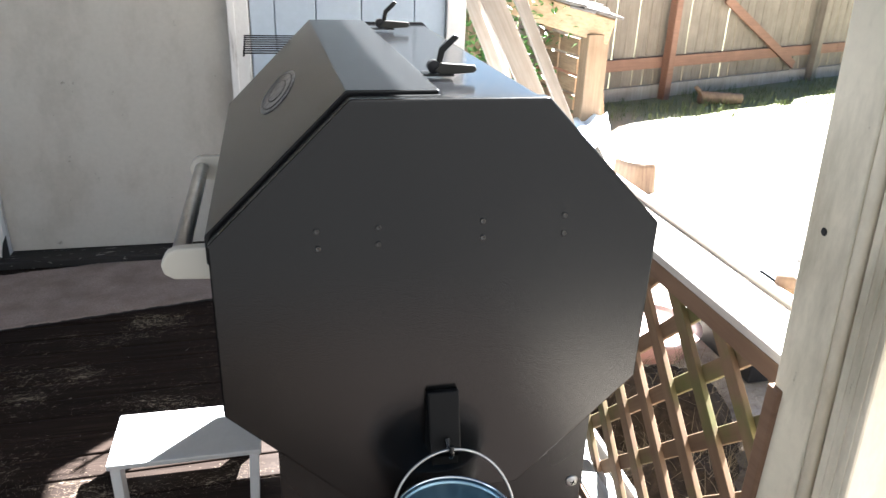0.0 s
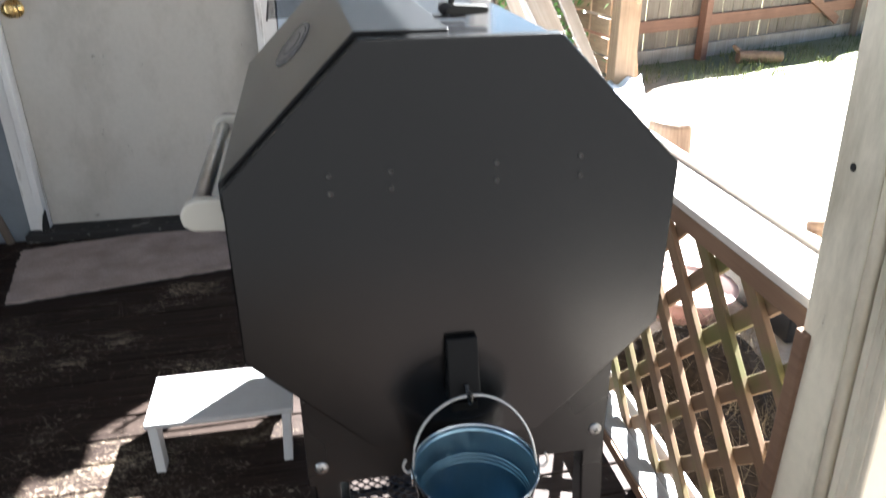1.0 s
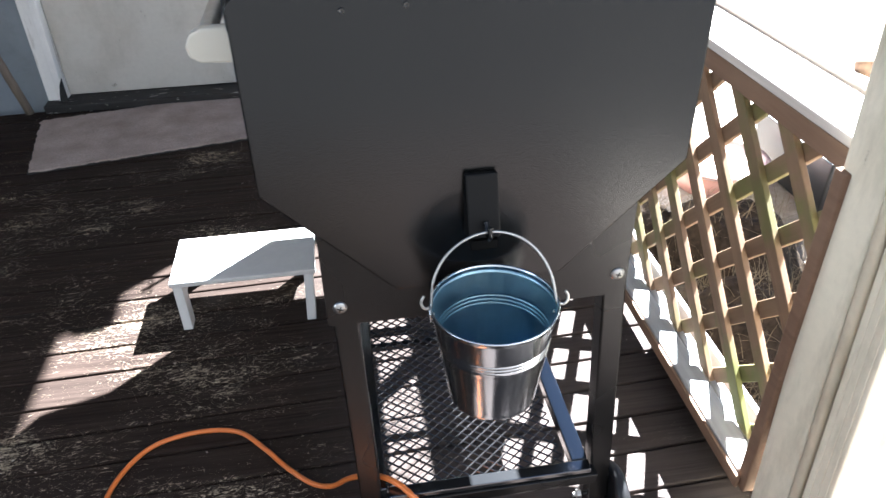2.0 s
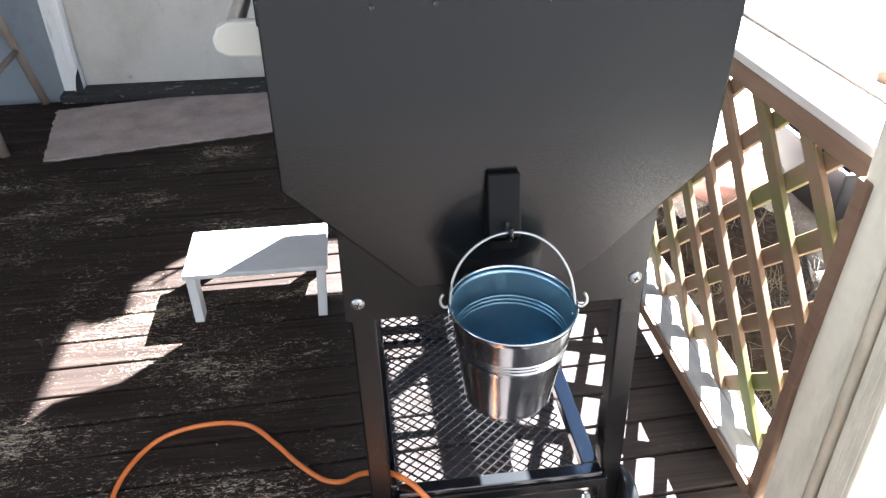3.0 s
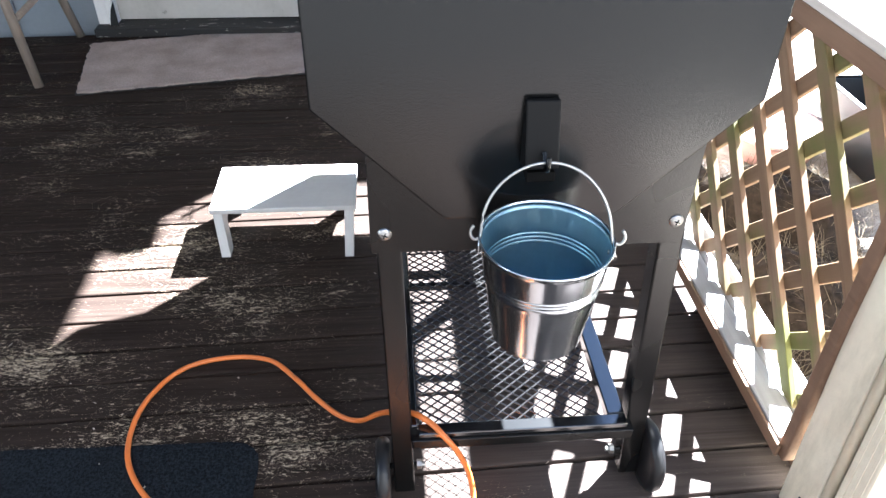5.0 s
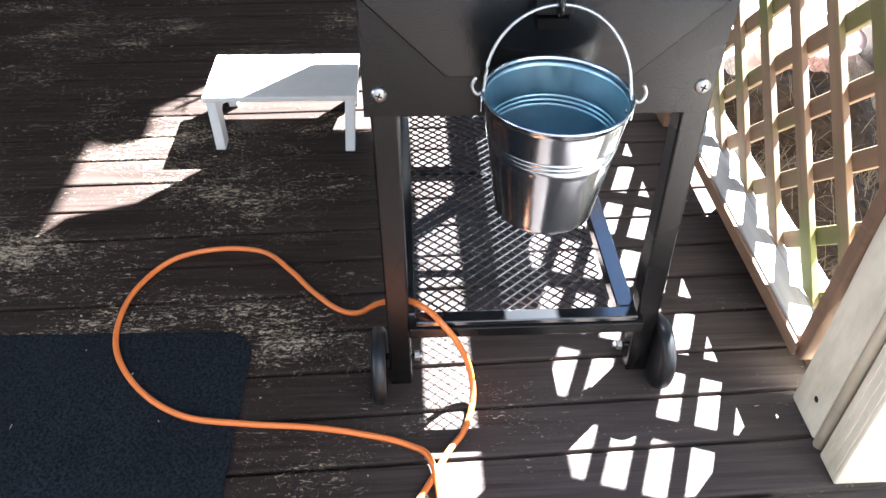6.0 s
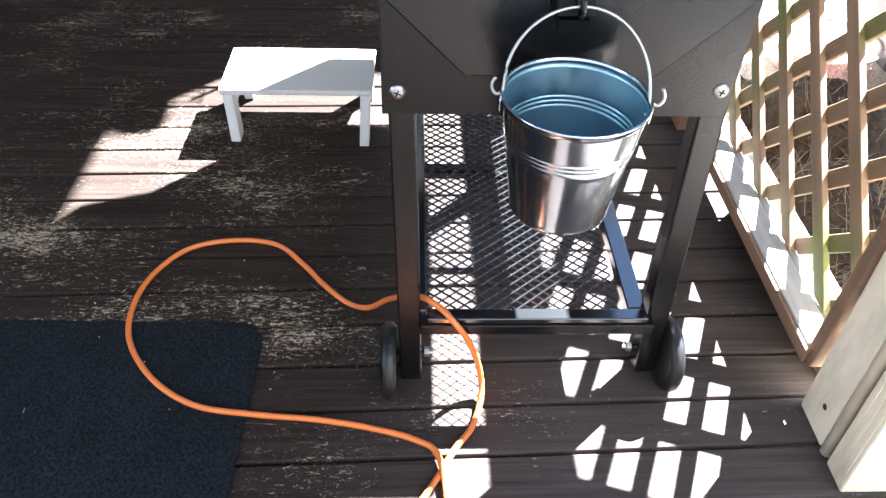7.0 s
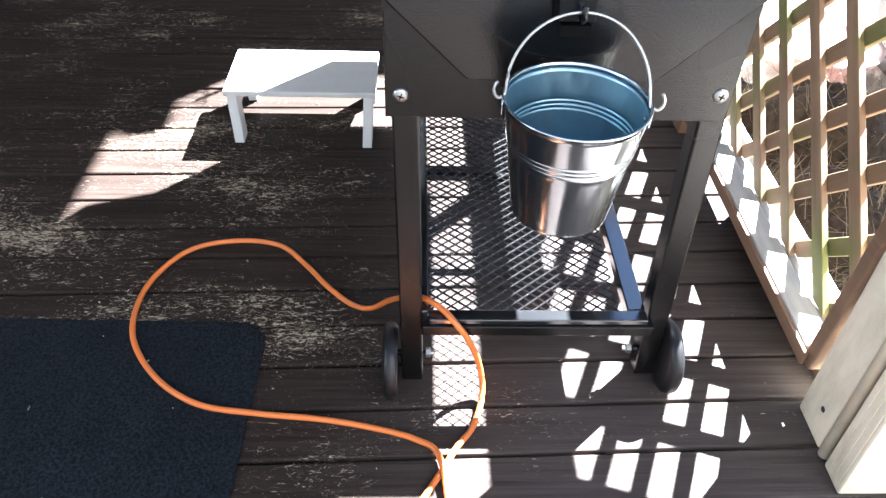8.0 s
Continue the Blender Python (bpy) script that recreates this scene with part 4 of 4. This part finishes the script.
for base, top, w, t, turn in (((1.52, 2.50), (0.715, 2.60, 1.22), 0.105, 0.022, 10), ((1.36, 2.62), (0.70, 2.68, 1.10), 0.06, 0.03, -8), ((1.60, 2.44), (0.83, 2.52, 1.22), 0.05, 0.04, 5), ((1.30, 2.74), (0.70, 2.80, 1.35), 0.09, 0.02, 14)):
    ob = link("leaning_plank", box(-w / 2, w / 2, -t / 2, t / 2, 0, 1.85, 0.004), "plank")
    p, q = Vector((*base, GROUND)), Vector(top)
    ob.matrix_world = Matrix.Translation(p) @ (q - p).to_track_quat("Z", "Y").to_matrix().to_4x4() @ pose(0, 0, 0, 0, 0, 90 + turn)
    tagged(ob, "pale weathered plank leaning on the house corner", "plank", group="leaning planks")

store = thing("wood_store", "rough pine wood store with slatted side and shingled top", "wood store", at=(2.56, 5.24, GROUND))
part("corner_post", box(-0.095, 0.095, -0.09, 0.09, 0.0, 0.86, 0.008), "pine", store)
part("corner_post", box(-0.20, -0.08, 0.80, 0.90, 0.0, 0.98, 0.008), "pine", store)
part("corner_post", box(-1.05, -0.93, 0.30, 0.40, 0.0, 1.12, 0.008), "pine", store)
for i in range(5):
    z = 0.80 - i * 0.165
    for y0, y1 in ((0.10, 0.44), (0.47, 0.80)):
        b = box(-0.014, 0.014, y0, y1, max(z - 0.135, 0.01) + random.uniform(-0.008, 0.008), z, 0.004)
        b.transform(pose(-0.08, 0, 0, 0, 0, 6))
        part("slat", b, "pine_y", store)
b = box(-1.25, 0.10, -0.05, 0.05, 0.0, 0.21, 0.012)
b.transform(Matrix.Translation((0.0, -0.02, 0.80)) @ pose(0, 0, 0, 0, 14, -22))
part("beam", b, "pine_x", store)
for i in range(15):
    b = box(-0.11, 0.11, -0.16, 0.26, 0.0, 0.022, 0.003)
    d = 1.25 - 0.095 * i
    b.transform(Matrix.Translation((-d * 0.927 * 0.97, d * 0.375 * 0.97, 1.03 + d * 0.25 + 0.010 * (i % 2))) @ pose(0, 0, 0, random.uniform(-6, 6), 14 + random.uniform(-5, 5), -22 + random.uniform(-10, 10)))
    part("shingle", b, "shingle", store)
b = box(-0.05, 0.05, -0.012, 0.012, 0.0, 0.50, 0.004)
b.transform(Matrix.Translation((0.17, 0.06, 0.0)) @ pose(0, 0, 0, 0, -10, 10))
part("leaning_board", b, "pine", store)
bm = box(-0.18, 0.18, -0.15, 0.15, 0.0, 0.14, 0.05, seg=4)
for v in bm.verts:
    v.co += 0.025 * noise.noise_vector(v.co * 14)
ob = link("tarp_bundle", bm, "tarp", True)
ob.matrix_world = pose(2.56 - 0.52, 5.24 + 0.25, GROUND + 1.20, 0, 14, -22)
tagged(ob, "crumpled blue tarp bundle on the wood store", "tarp")
bm = bmesh.new()
bmesh.ops.create_grid(bm, x_segments=40, y_segments=30, size=0.5)
for v in bm.verts:
    u, w = v.co.x, v.co.y
    v.co = Vector((SHEET[0] + SHEET[2] * u + 0.35 * w, SHEET[1] + SHEET[3] * w, GROUND + 0.12 + 0.10 * u + 0.02 * math.sin(u * 24 + 2 * w) + 0.04 * noise.noise(Vector((u * 4, w * 5, 0)))))
ext = bmesh.ops.extrude_face_region(bm, geom=bm.faces[:])
for v in [g for g in ext["geom"] if isinstance(g, bmesh.types.BMVert)]:
    v.co.z -= 0.006
bmesh.ops.recalc_face_normals(bm, faces=bm.faces)
tagged(link("plastic_sheet", bm, "sheet", True), "rumpled pale plastic sheet lying on the ground", "plastic sheet")

# ---- yard ----
stump = thing("log_stump", "cut log stump with brown bark in the yard", "stump", at=(2.27, 3.70, GROUND - 0.03))
bm = lathe([(0.0, 0.0), (0.17, 0.0), (0.155, 0.05), (0.145, 0.20), (0.142, 0.235), (0.0, 0.235)], 28)
for v in bm.verts:
    r = 1 + 0.10 * noise.noise(Vector((v.co.x * 14, v.co.y * 14, v.co.z * 2)))
    v.co.x, v.co.y = v.co.x * r, v.co.y * r
part("trunk", bm, "bark", stump, "", True)
part("cut_face", lathe([(0.0, 0.236), (0.125, 0.236), (0.124, 0.240), (0.0, 0.241)], 28), "log_end", stump)
log = thing("fallen_log", "short grey brown log lying near the fence", "log", at=(4.62, 6.30, GROUND))
part("trunk", rod((-0.26, 0.05, 0.06), (0.20, -0.03, 0.055), 0.07, 0.06, 16, bev=0.004), "bark", log, "", True)
part("stub", rod((-0.22, 0.05, 0.09), (-0.30, 0.10, 0.17), 0.03, 0.02, 10), "bark", log, "", True)

# fence
FA, FD = Vector((3.19, 6.39, GROUND)), Vector((3.655, 1.34, 0)).normalized()
fence_m = Matrix.Translation(FA) @ Matrix.Rotation(math.atan2(FD.y, FD.x), 4, "Z")
fence = thing("fence", "weathered grey board fence with red-brown rails", "fence", kind="structure")
fence.matrix_world = fence_m
random.seed(8)
x = -5.2
while x < 9.0:
    w = 0.148 + random.uniform(-0.006, 0.006)
    b = box(-w / 2, w / 2, -0.009, 0.009, 0.0, FENCE_H + random.uniform(-0.01, 0.02), 0.002, seg=1)
    p = part("picket", b, "fence", fence)
    p.matrix_local = pose(x, 0, 0.05, 0, random.uniform(-0.4, 0.4), random.uniform(-1.5, 1.5))
    x += w + random.uniform(0.006, 0.018)
for z0, z1 in ((0.33, 0.45), (1.25, 1.36)):
    for k in range(3):
        part("fence_rail", box(-5.2 + 4.73 * k, -0.475 + 4.73 * k, -0.055, -0.010, z0, z1, 0.004), "fence_rail", fence)
for x in (-4.4, -1.7, 0.90, 3.68, 6.4):
    part("fence_post", box(x - 0.045, x + 0.045, -0.15, -0.056, -0.02, FENCE_H, 0.004), "fence_rail" if x < 2 else "fence", fence)
b = box(-0.05, 0.05, -0.085, -0.057, 0.0, 1.75, 0.004)
b.transform(Matrix.Translation((3.30, 0, 0.22)) @ pose(0, 0, 0, 0, -62, 0))
part("brace", b, "fence_rail", fence)
part("kick_board", box(-5.2, 9.0, -0.050, -0.010, 0.0, 0.15, 0.003), "plank", fence, "pale board along the foot of the fence")

# pots and tub beside the deck
planter = thing("planter_box", "black plastic planter box with a pale worn rim", "planter", at=(1.76, 1.56, GROUND))
bm = bmesh.new()
rings = [[bm.verts.new((a * w, b * d, z)) for a, b in ((-1, -1), (1, -1), (1, 1), (-1, 1))] for w, d, z in ((0.165, 0.23, 0.0), (0.19, 0.265, 0.235), (0.178, 0.253, 0.235), (0.155, 0.22, 0.03))]
for lo, hi in zip(rings, rings[1:]):
    for i in range(4):
        bm.faces.new((lo[i], lo[(i + 1) % 4], hi[(i + 1) % 4], hi[i]))
bm.faces.new(rings[0]), bm.faces.new(rings[-1])
bmesh.ops.recalc_face_normals(bm, faces=bm.faces)
part("box_body", bevel(bm, 0.006), "pot", planter)
for a in ((-0.20, -0.178, -0.275, 0.275), (0.178, 0.20, -0.275, 0.275), (-0.1775, 0.1775, -0.275, -0.253), (-0.1775, 0.1775, 0.253, 0.275)):
    part("rim", box(*a, 0.2355, 0.247, 0.003), "pot", planter)
tub = thing("plastic_tub", "faded pink plastic tub with a pale rim", "tub", at=(1.34, 1.66, GROUND))
part("tub_body", lathe([(0.0, 0.0), (0.15, 0.0), (0.185, 0.11), (0.175, 0.11), (0.14, 0.015), (0.0, 0.015)], 36), "pink", tub, "", True)
part("tub_rim", lathe([(0.173, 0.107), (0.20, 0.107), (0.202, 0.118), (0.173, 0.118), (0.173, 0.109)], 36), "pink_rim", tub, "", True)
# dug soil along the deck: heaps with steep sides towards the rail
HEAPS = ((1.12, 1.12, 0.34, 0.24), (0.97, 0.72, 0.28, 0.20), (0.86, 1.30, 0.22, 0.18))


def heap_height(x, y):
    h = 0.0
    for hx_, hy_, r, top in HEAPS:
        d = math.hypot(x - hx_, y - hy_) / r * (1 + 0.22 * noise.noise(Vector((x * 5, y * 5, hx_))))
        k = min(1.0, max(0.0, (1.06 - d) / 0.75))
        h = max(h, top * k * k * (3 - 2 * k))
    return h


bm = bmesh.new()
bmesh.ops.create_grid(bm, x_segments=130, y_segments=150, size=0.5)
for v in bm.verts:
    x, y = 1.24 + 1.25 * v.co.x, 0.98 + 1.30 * v.co.y
    h = heap_height(x, y)
    q = Vector((x * 9, y * 9, 0.3))
    rough_ = (0.030 * noise.noise(q) + 0.016 * noise.noise(q * 2.7) + 0.010 * noise.noise(q * 7)) * min(1.0, h / 0.08)
    hole = 0.09 * math.exp(-((x - 0.95) ** 2 + (y - 0.93) ** 2) / 0.0045) * min(1.0, h / 0.08)
    v.co = Vector((x, y, GROUND - 0.07 + h * 1.15 + rough_ - hole))
tagged(link("soil_mound", bm, "mound", True), "heaps of dark dug soil beside the deck", "soil", kind="stuff")

# straw and grass
random.seed(11)
def blades(name, count, area, h, w, mat, label, flat, lift=0.0):
    verts, faces = [], []
    for _ in range(count):
        x, y = random.uniform(*area[0]), random.uniform(*area[1])
        a, l = random.uniform(0, 6.28), h * random.uniform(0.5, 1.3)
        dx, dy = math.cos(a), math.sin(a)
        lean_ = random.uniform(0.7, 1.0) if flat else random.uniform(0.05, 0.5)
        zz = GROUND + (0.0 if lift else 0.03 if flat else 0.0) + random.uniform(0, 0.03 if flat else 0.0)
        if lift:
            zz += max(0.0, heap_height(x, y) * 1.15 - 0.07)
        px, py = -dy * w, dx * w
        n = len(verts)
        up = l * math.sqrt(max(0.0, 1 - lean_ ** 2))
        verts += [(x - px, y - py, zz), (x + px, y + py, zz), (x + dx * l * lean_ * 0.5 + px * 0.7, y + dy * l * lean_ * 0.5 + py * 0.7, zz + up * 0.65 + 0.004), (x + dx * l * lean_ * 0.5 - px * 0.7, y + dy * l * lean_ * 0.5 - py * 0.7, zz + up * 0.65 + 0.004), (x + dx * l * lean_, y + dy * l * lean_, zz + up)]
        faces += [(n, n + 1, n + 2, n + 3), (n + 3, n + 2, n + 4)]
    me = bpy.data.meshes.new(name)
    me.from_pydata(verts, [], faces)
    me.materials.append(M[mat])
    tagged(new(name, me), label, name, kind="stuff")


blades("straw", 5200, ((0.64, 1.4), (-0.6, 0.95)), 0.09, 0.0008, "straw", "dry straw scattered on the dark soil", True)
blades("straw", 900, ((0.70, 1.45), (0.50, 1.45)), 0.10, 0.0009, "straw", "dry straw and roots on the dug soil", True, 0.19)
for gi in range(3):
    blades("grass", 700, ((2.4 + gi * 1.9, 4.6 + gi * 1.9), (5.55 + gi * 0.55, 6.35 + gi * 0.62)), 0.075, 0.004, "grass", "tufts of green grass before the fence", False)
bush = thing("bush", "green leafy shrub behind the wood store", "shrub", at=(1.72, 5.55, GROUND))
part("stem", tube([(0, 0, 0), (0.03, 0.02, 0.4), (-0.04, 0.0, 0.8), (0.05, 0.03, 1.25)], 0.02, 8), "bark", bush, "", True)
verts, faces = [], []
for _ in range(1500):
    c = Vector((random.gauss(0, 0.26), random.gauss(0, 0.26), random.uniform(0.35, 1.35)))
    q = Euler((random.uniform(-1, 1), random.uniform(-1, 1), random.uniform(0, 6.3))).to_matrix()
    n = len(verts)
    for p in ((-0.03, 0, 0), (0, -0.018, 0.004), (0.04, 0, -0.006), (0, 0.018, 0.004)):
        verts.append(c + q @ Vector(p))
    faces += [(n, n + 1, n + 2), (n, n + 2, n + 3)]
me = bpy.data.meshes.new("foliage")
me.from_pydata(verts, [], faces)
me.materials.append(M["leaf"])
fo = new("foliage", me)
fo.parent = bush

# unseen garden tree, added so that its bough shades the dug soil
def leaves(name, clumps, size, parent, mat="leaf"):
    """Small folded leaves strewn in clumps: centre, spread, count."""
    verts, faces = [], []
    for c, spread, count in clumps:
        for _ in range(count):
            p = Vector(c) + Vector([random.gauss(0, d) for d in spread])
            q = Euler((random.uniform(-0.9, 0.9), random.uniform(-0.9, 0.9), random.uniform(0, 6.3))).to_matrix()
            k = size * random.uniform(0.7, 1.3)
            n = len(verts)
            for u in ((-0.5, 0, 0), (-0.05, -0.30, 0.06), (0.62, 0, -0.10), (-0.05, 0.30, 0.06)):
                verts.append(p + q @ (Vector(u) * k))
            faces.extend(((n, n + 1, n + 2), (n, n + 2, n + 3)))
    me = bpy.data.meshes.new(name)
    me.from_pydata(verts, [], faces)
    me.materials.append(M[mat])
    ob = new(name, me)
    ob.parent = parent


random.seed(52)
tree = thing("tree", "unseen leafy tree added beyond the railing for shade", "tree", at=(4.5, 2.9, GROUND))
part("trunk", rod((0, 0, 0), (-0.10, 0.02, 2.1), 0.085, 0.055, 14), "bark", tree, "", True)
for pts in (((-0.09, 0.02, 1.9), (-0.55, -0.10, 2.25), (-1.10, -0.20, 2.45), (-1.75, -0.30, 2.52)), ((-0.10, 0.02, 2.05), (0.05, 0.30, 2.6), (0.20, 0.40, 3.1)), ((-0.10, 0.02, 2.05), (0.10, -0.45, 2.5), (0.15, -0.75, 2.95)), ((-1.0, -0.18, 2.42), (-1.35, 0.02, 2.55), (-1.62, 0.16, 2.62))):
    part("limb", tube(pts, 0.024, 8), "bark", tree, "", True)
leaves("crown", (((-1.88, -0.80, 2.50), (0.11, 0.18, 0.08), 700), ((-1.86, -0.08, 2.50), (0.12, 0.16, 0.08), 600), ((-1.90, -0.48, 2.50), (0.12, 0.16, 0.08), 600), ((-1.62, -0.30, 2.50), (0.16, 0.24, 0.10), 900), ((-1.30, -0.42, 2.50), (0.18, 0.22, 0.10), 700), ((-1.42, 0.0, 2.58), (0.15, 0.14, 0.09), 500), ((-0.75, -0.25, 2.62), (0.25, 0.25, 0.16), 500), ((0.15, 0.35, 3.05), (0.30, 0.28, 0.25), 600), ((0.12, -0.65, 2.95), (0.30, 0.28, 0.25), 600)), 0.075, tree)

# paint chips, lint and bits of straw lying about
random.seed(31)
verts, faces = [], []
for _ in range(80):
    on_mat = random.random() < 0.12
    x, y = (random.uniform(-1.0, -0.45), random.uniform(-0.5, 0.09)) if on_mat else (random.uniform(-1.2, 0.48), random.uniform(-0.4, 1.4))
    z = 0.0062 if on_mat else 0.0012
    n, a = len(verts), random.uniform(0, 6.3)
    l, w = random.choice(((0.0018, 0.0011), (0.0026, 0.0016), (0.0045, 0.0004), (0.0014, 0.0009)))
    ca, sa = math.cos(a), math.sin(a)
    for h in (0.0, 0.0008):
        for u, v in ((-l, -w), (l, -w * 0.6), (l * 0.8, w), (-l * 0.7, w * 0.8)):
            verts.append((x + u * ca - v * sa, y + u * sa + v * ca, z + h))
    faces += [(n + 3, n + 2, n + 1, n), (n + 4, n + 5, n + 6, n + 7)] + [(n + k, n + (k + 1) % 4, n + 4 + (k + 1) % 4, n + 4 + k) for k in range(4)]
me = bpy.data.meshes.new("litter")
me.from_pydata(verts, [], faces)
me.materials.append(M["plank"])
tagged(new("litter", me), "pale paint chips and straw bits on the deck", "litter", kind="stuff")

# ---- deck boards ----
deck = thing("floor", "dark brown stained deck of narrow boards, scuffed and worn", "deck", kind="structure")
TURN, STEP = 1.8, 0.0905
deck.matrix_world = Matrix.Translation((-0.6, -0.001, 0)) @ pose(0, 0, 0, 0, 0, TURN)
random.seed(21)
pieces = []
for k in range(3):
    bm = box(-3.15, 1.19, 0.0030, STEP - 0.0035, -0.032, 0.0, 0.0035, seg=2)
    pieces.append(bm)
meshes = []
for bm in pieces:
    ob = part("deck_board", bm, "deck", deck)
    meshes.append(ob.data)
    bpy.data.objects.remove(ob)
for i in range(-17, 24):
    cut = share("deck_board", meshes[i % 3], deck, pose(0.02 * random.uniform(-1, 1), i * STEP, random.uniform(-0.0012, 0.0), random.uniform(-0.3, 0.3)))
for x in (-3.0, -2.4, -1.8, -1.2, -0.6, 0.0, 0.55):
    part("joist", box(x - 0.02, x + 0.02, -1.55, 2.1, -0.20, -0.0345, 0.002), "joist", deck)
part("rim_joist", box(0.965, 1.0, -1.55, 2.1, -0.20, -0.0345, 0.002), "joist", deck)
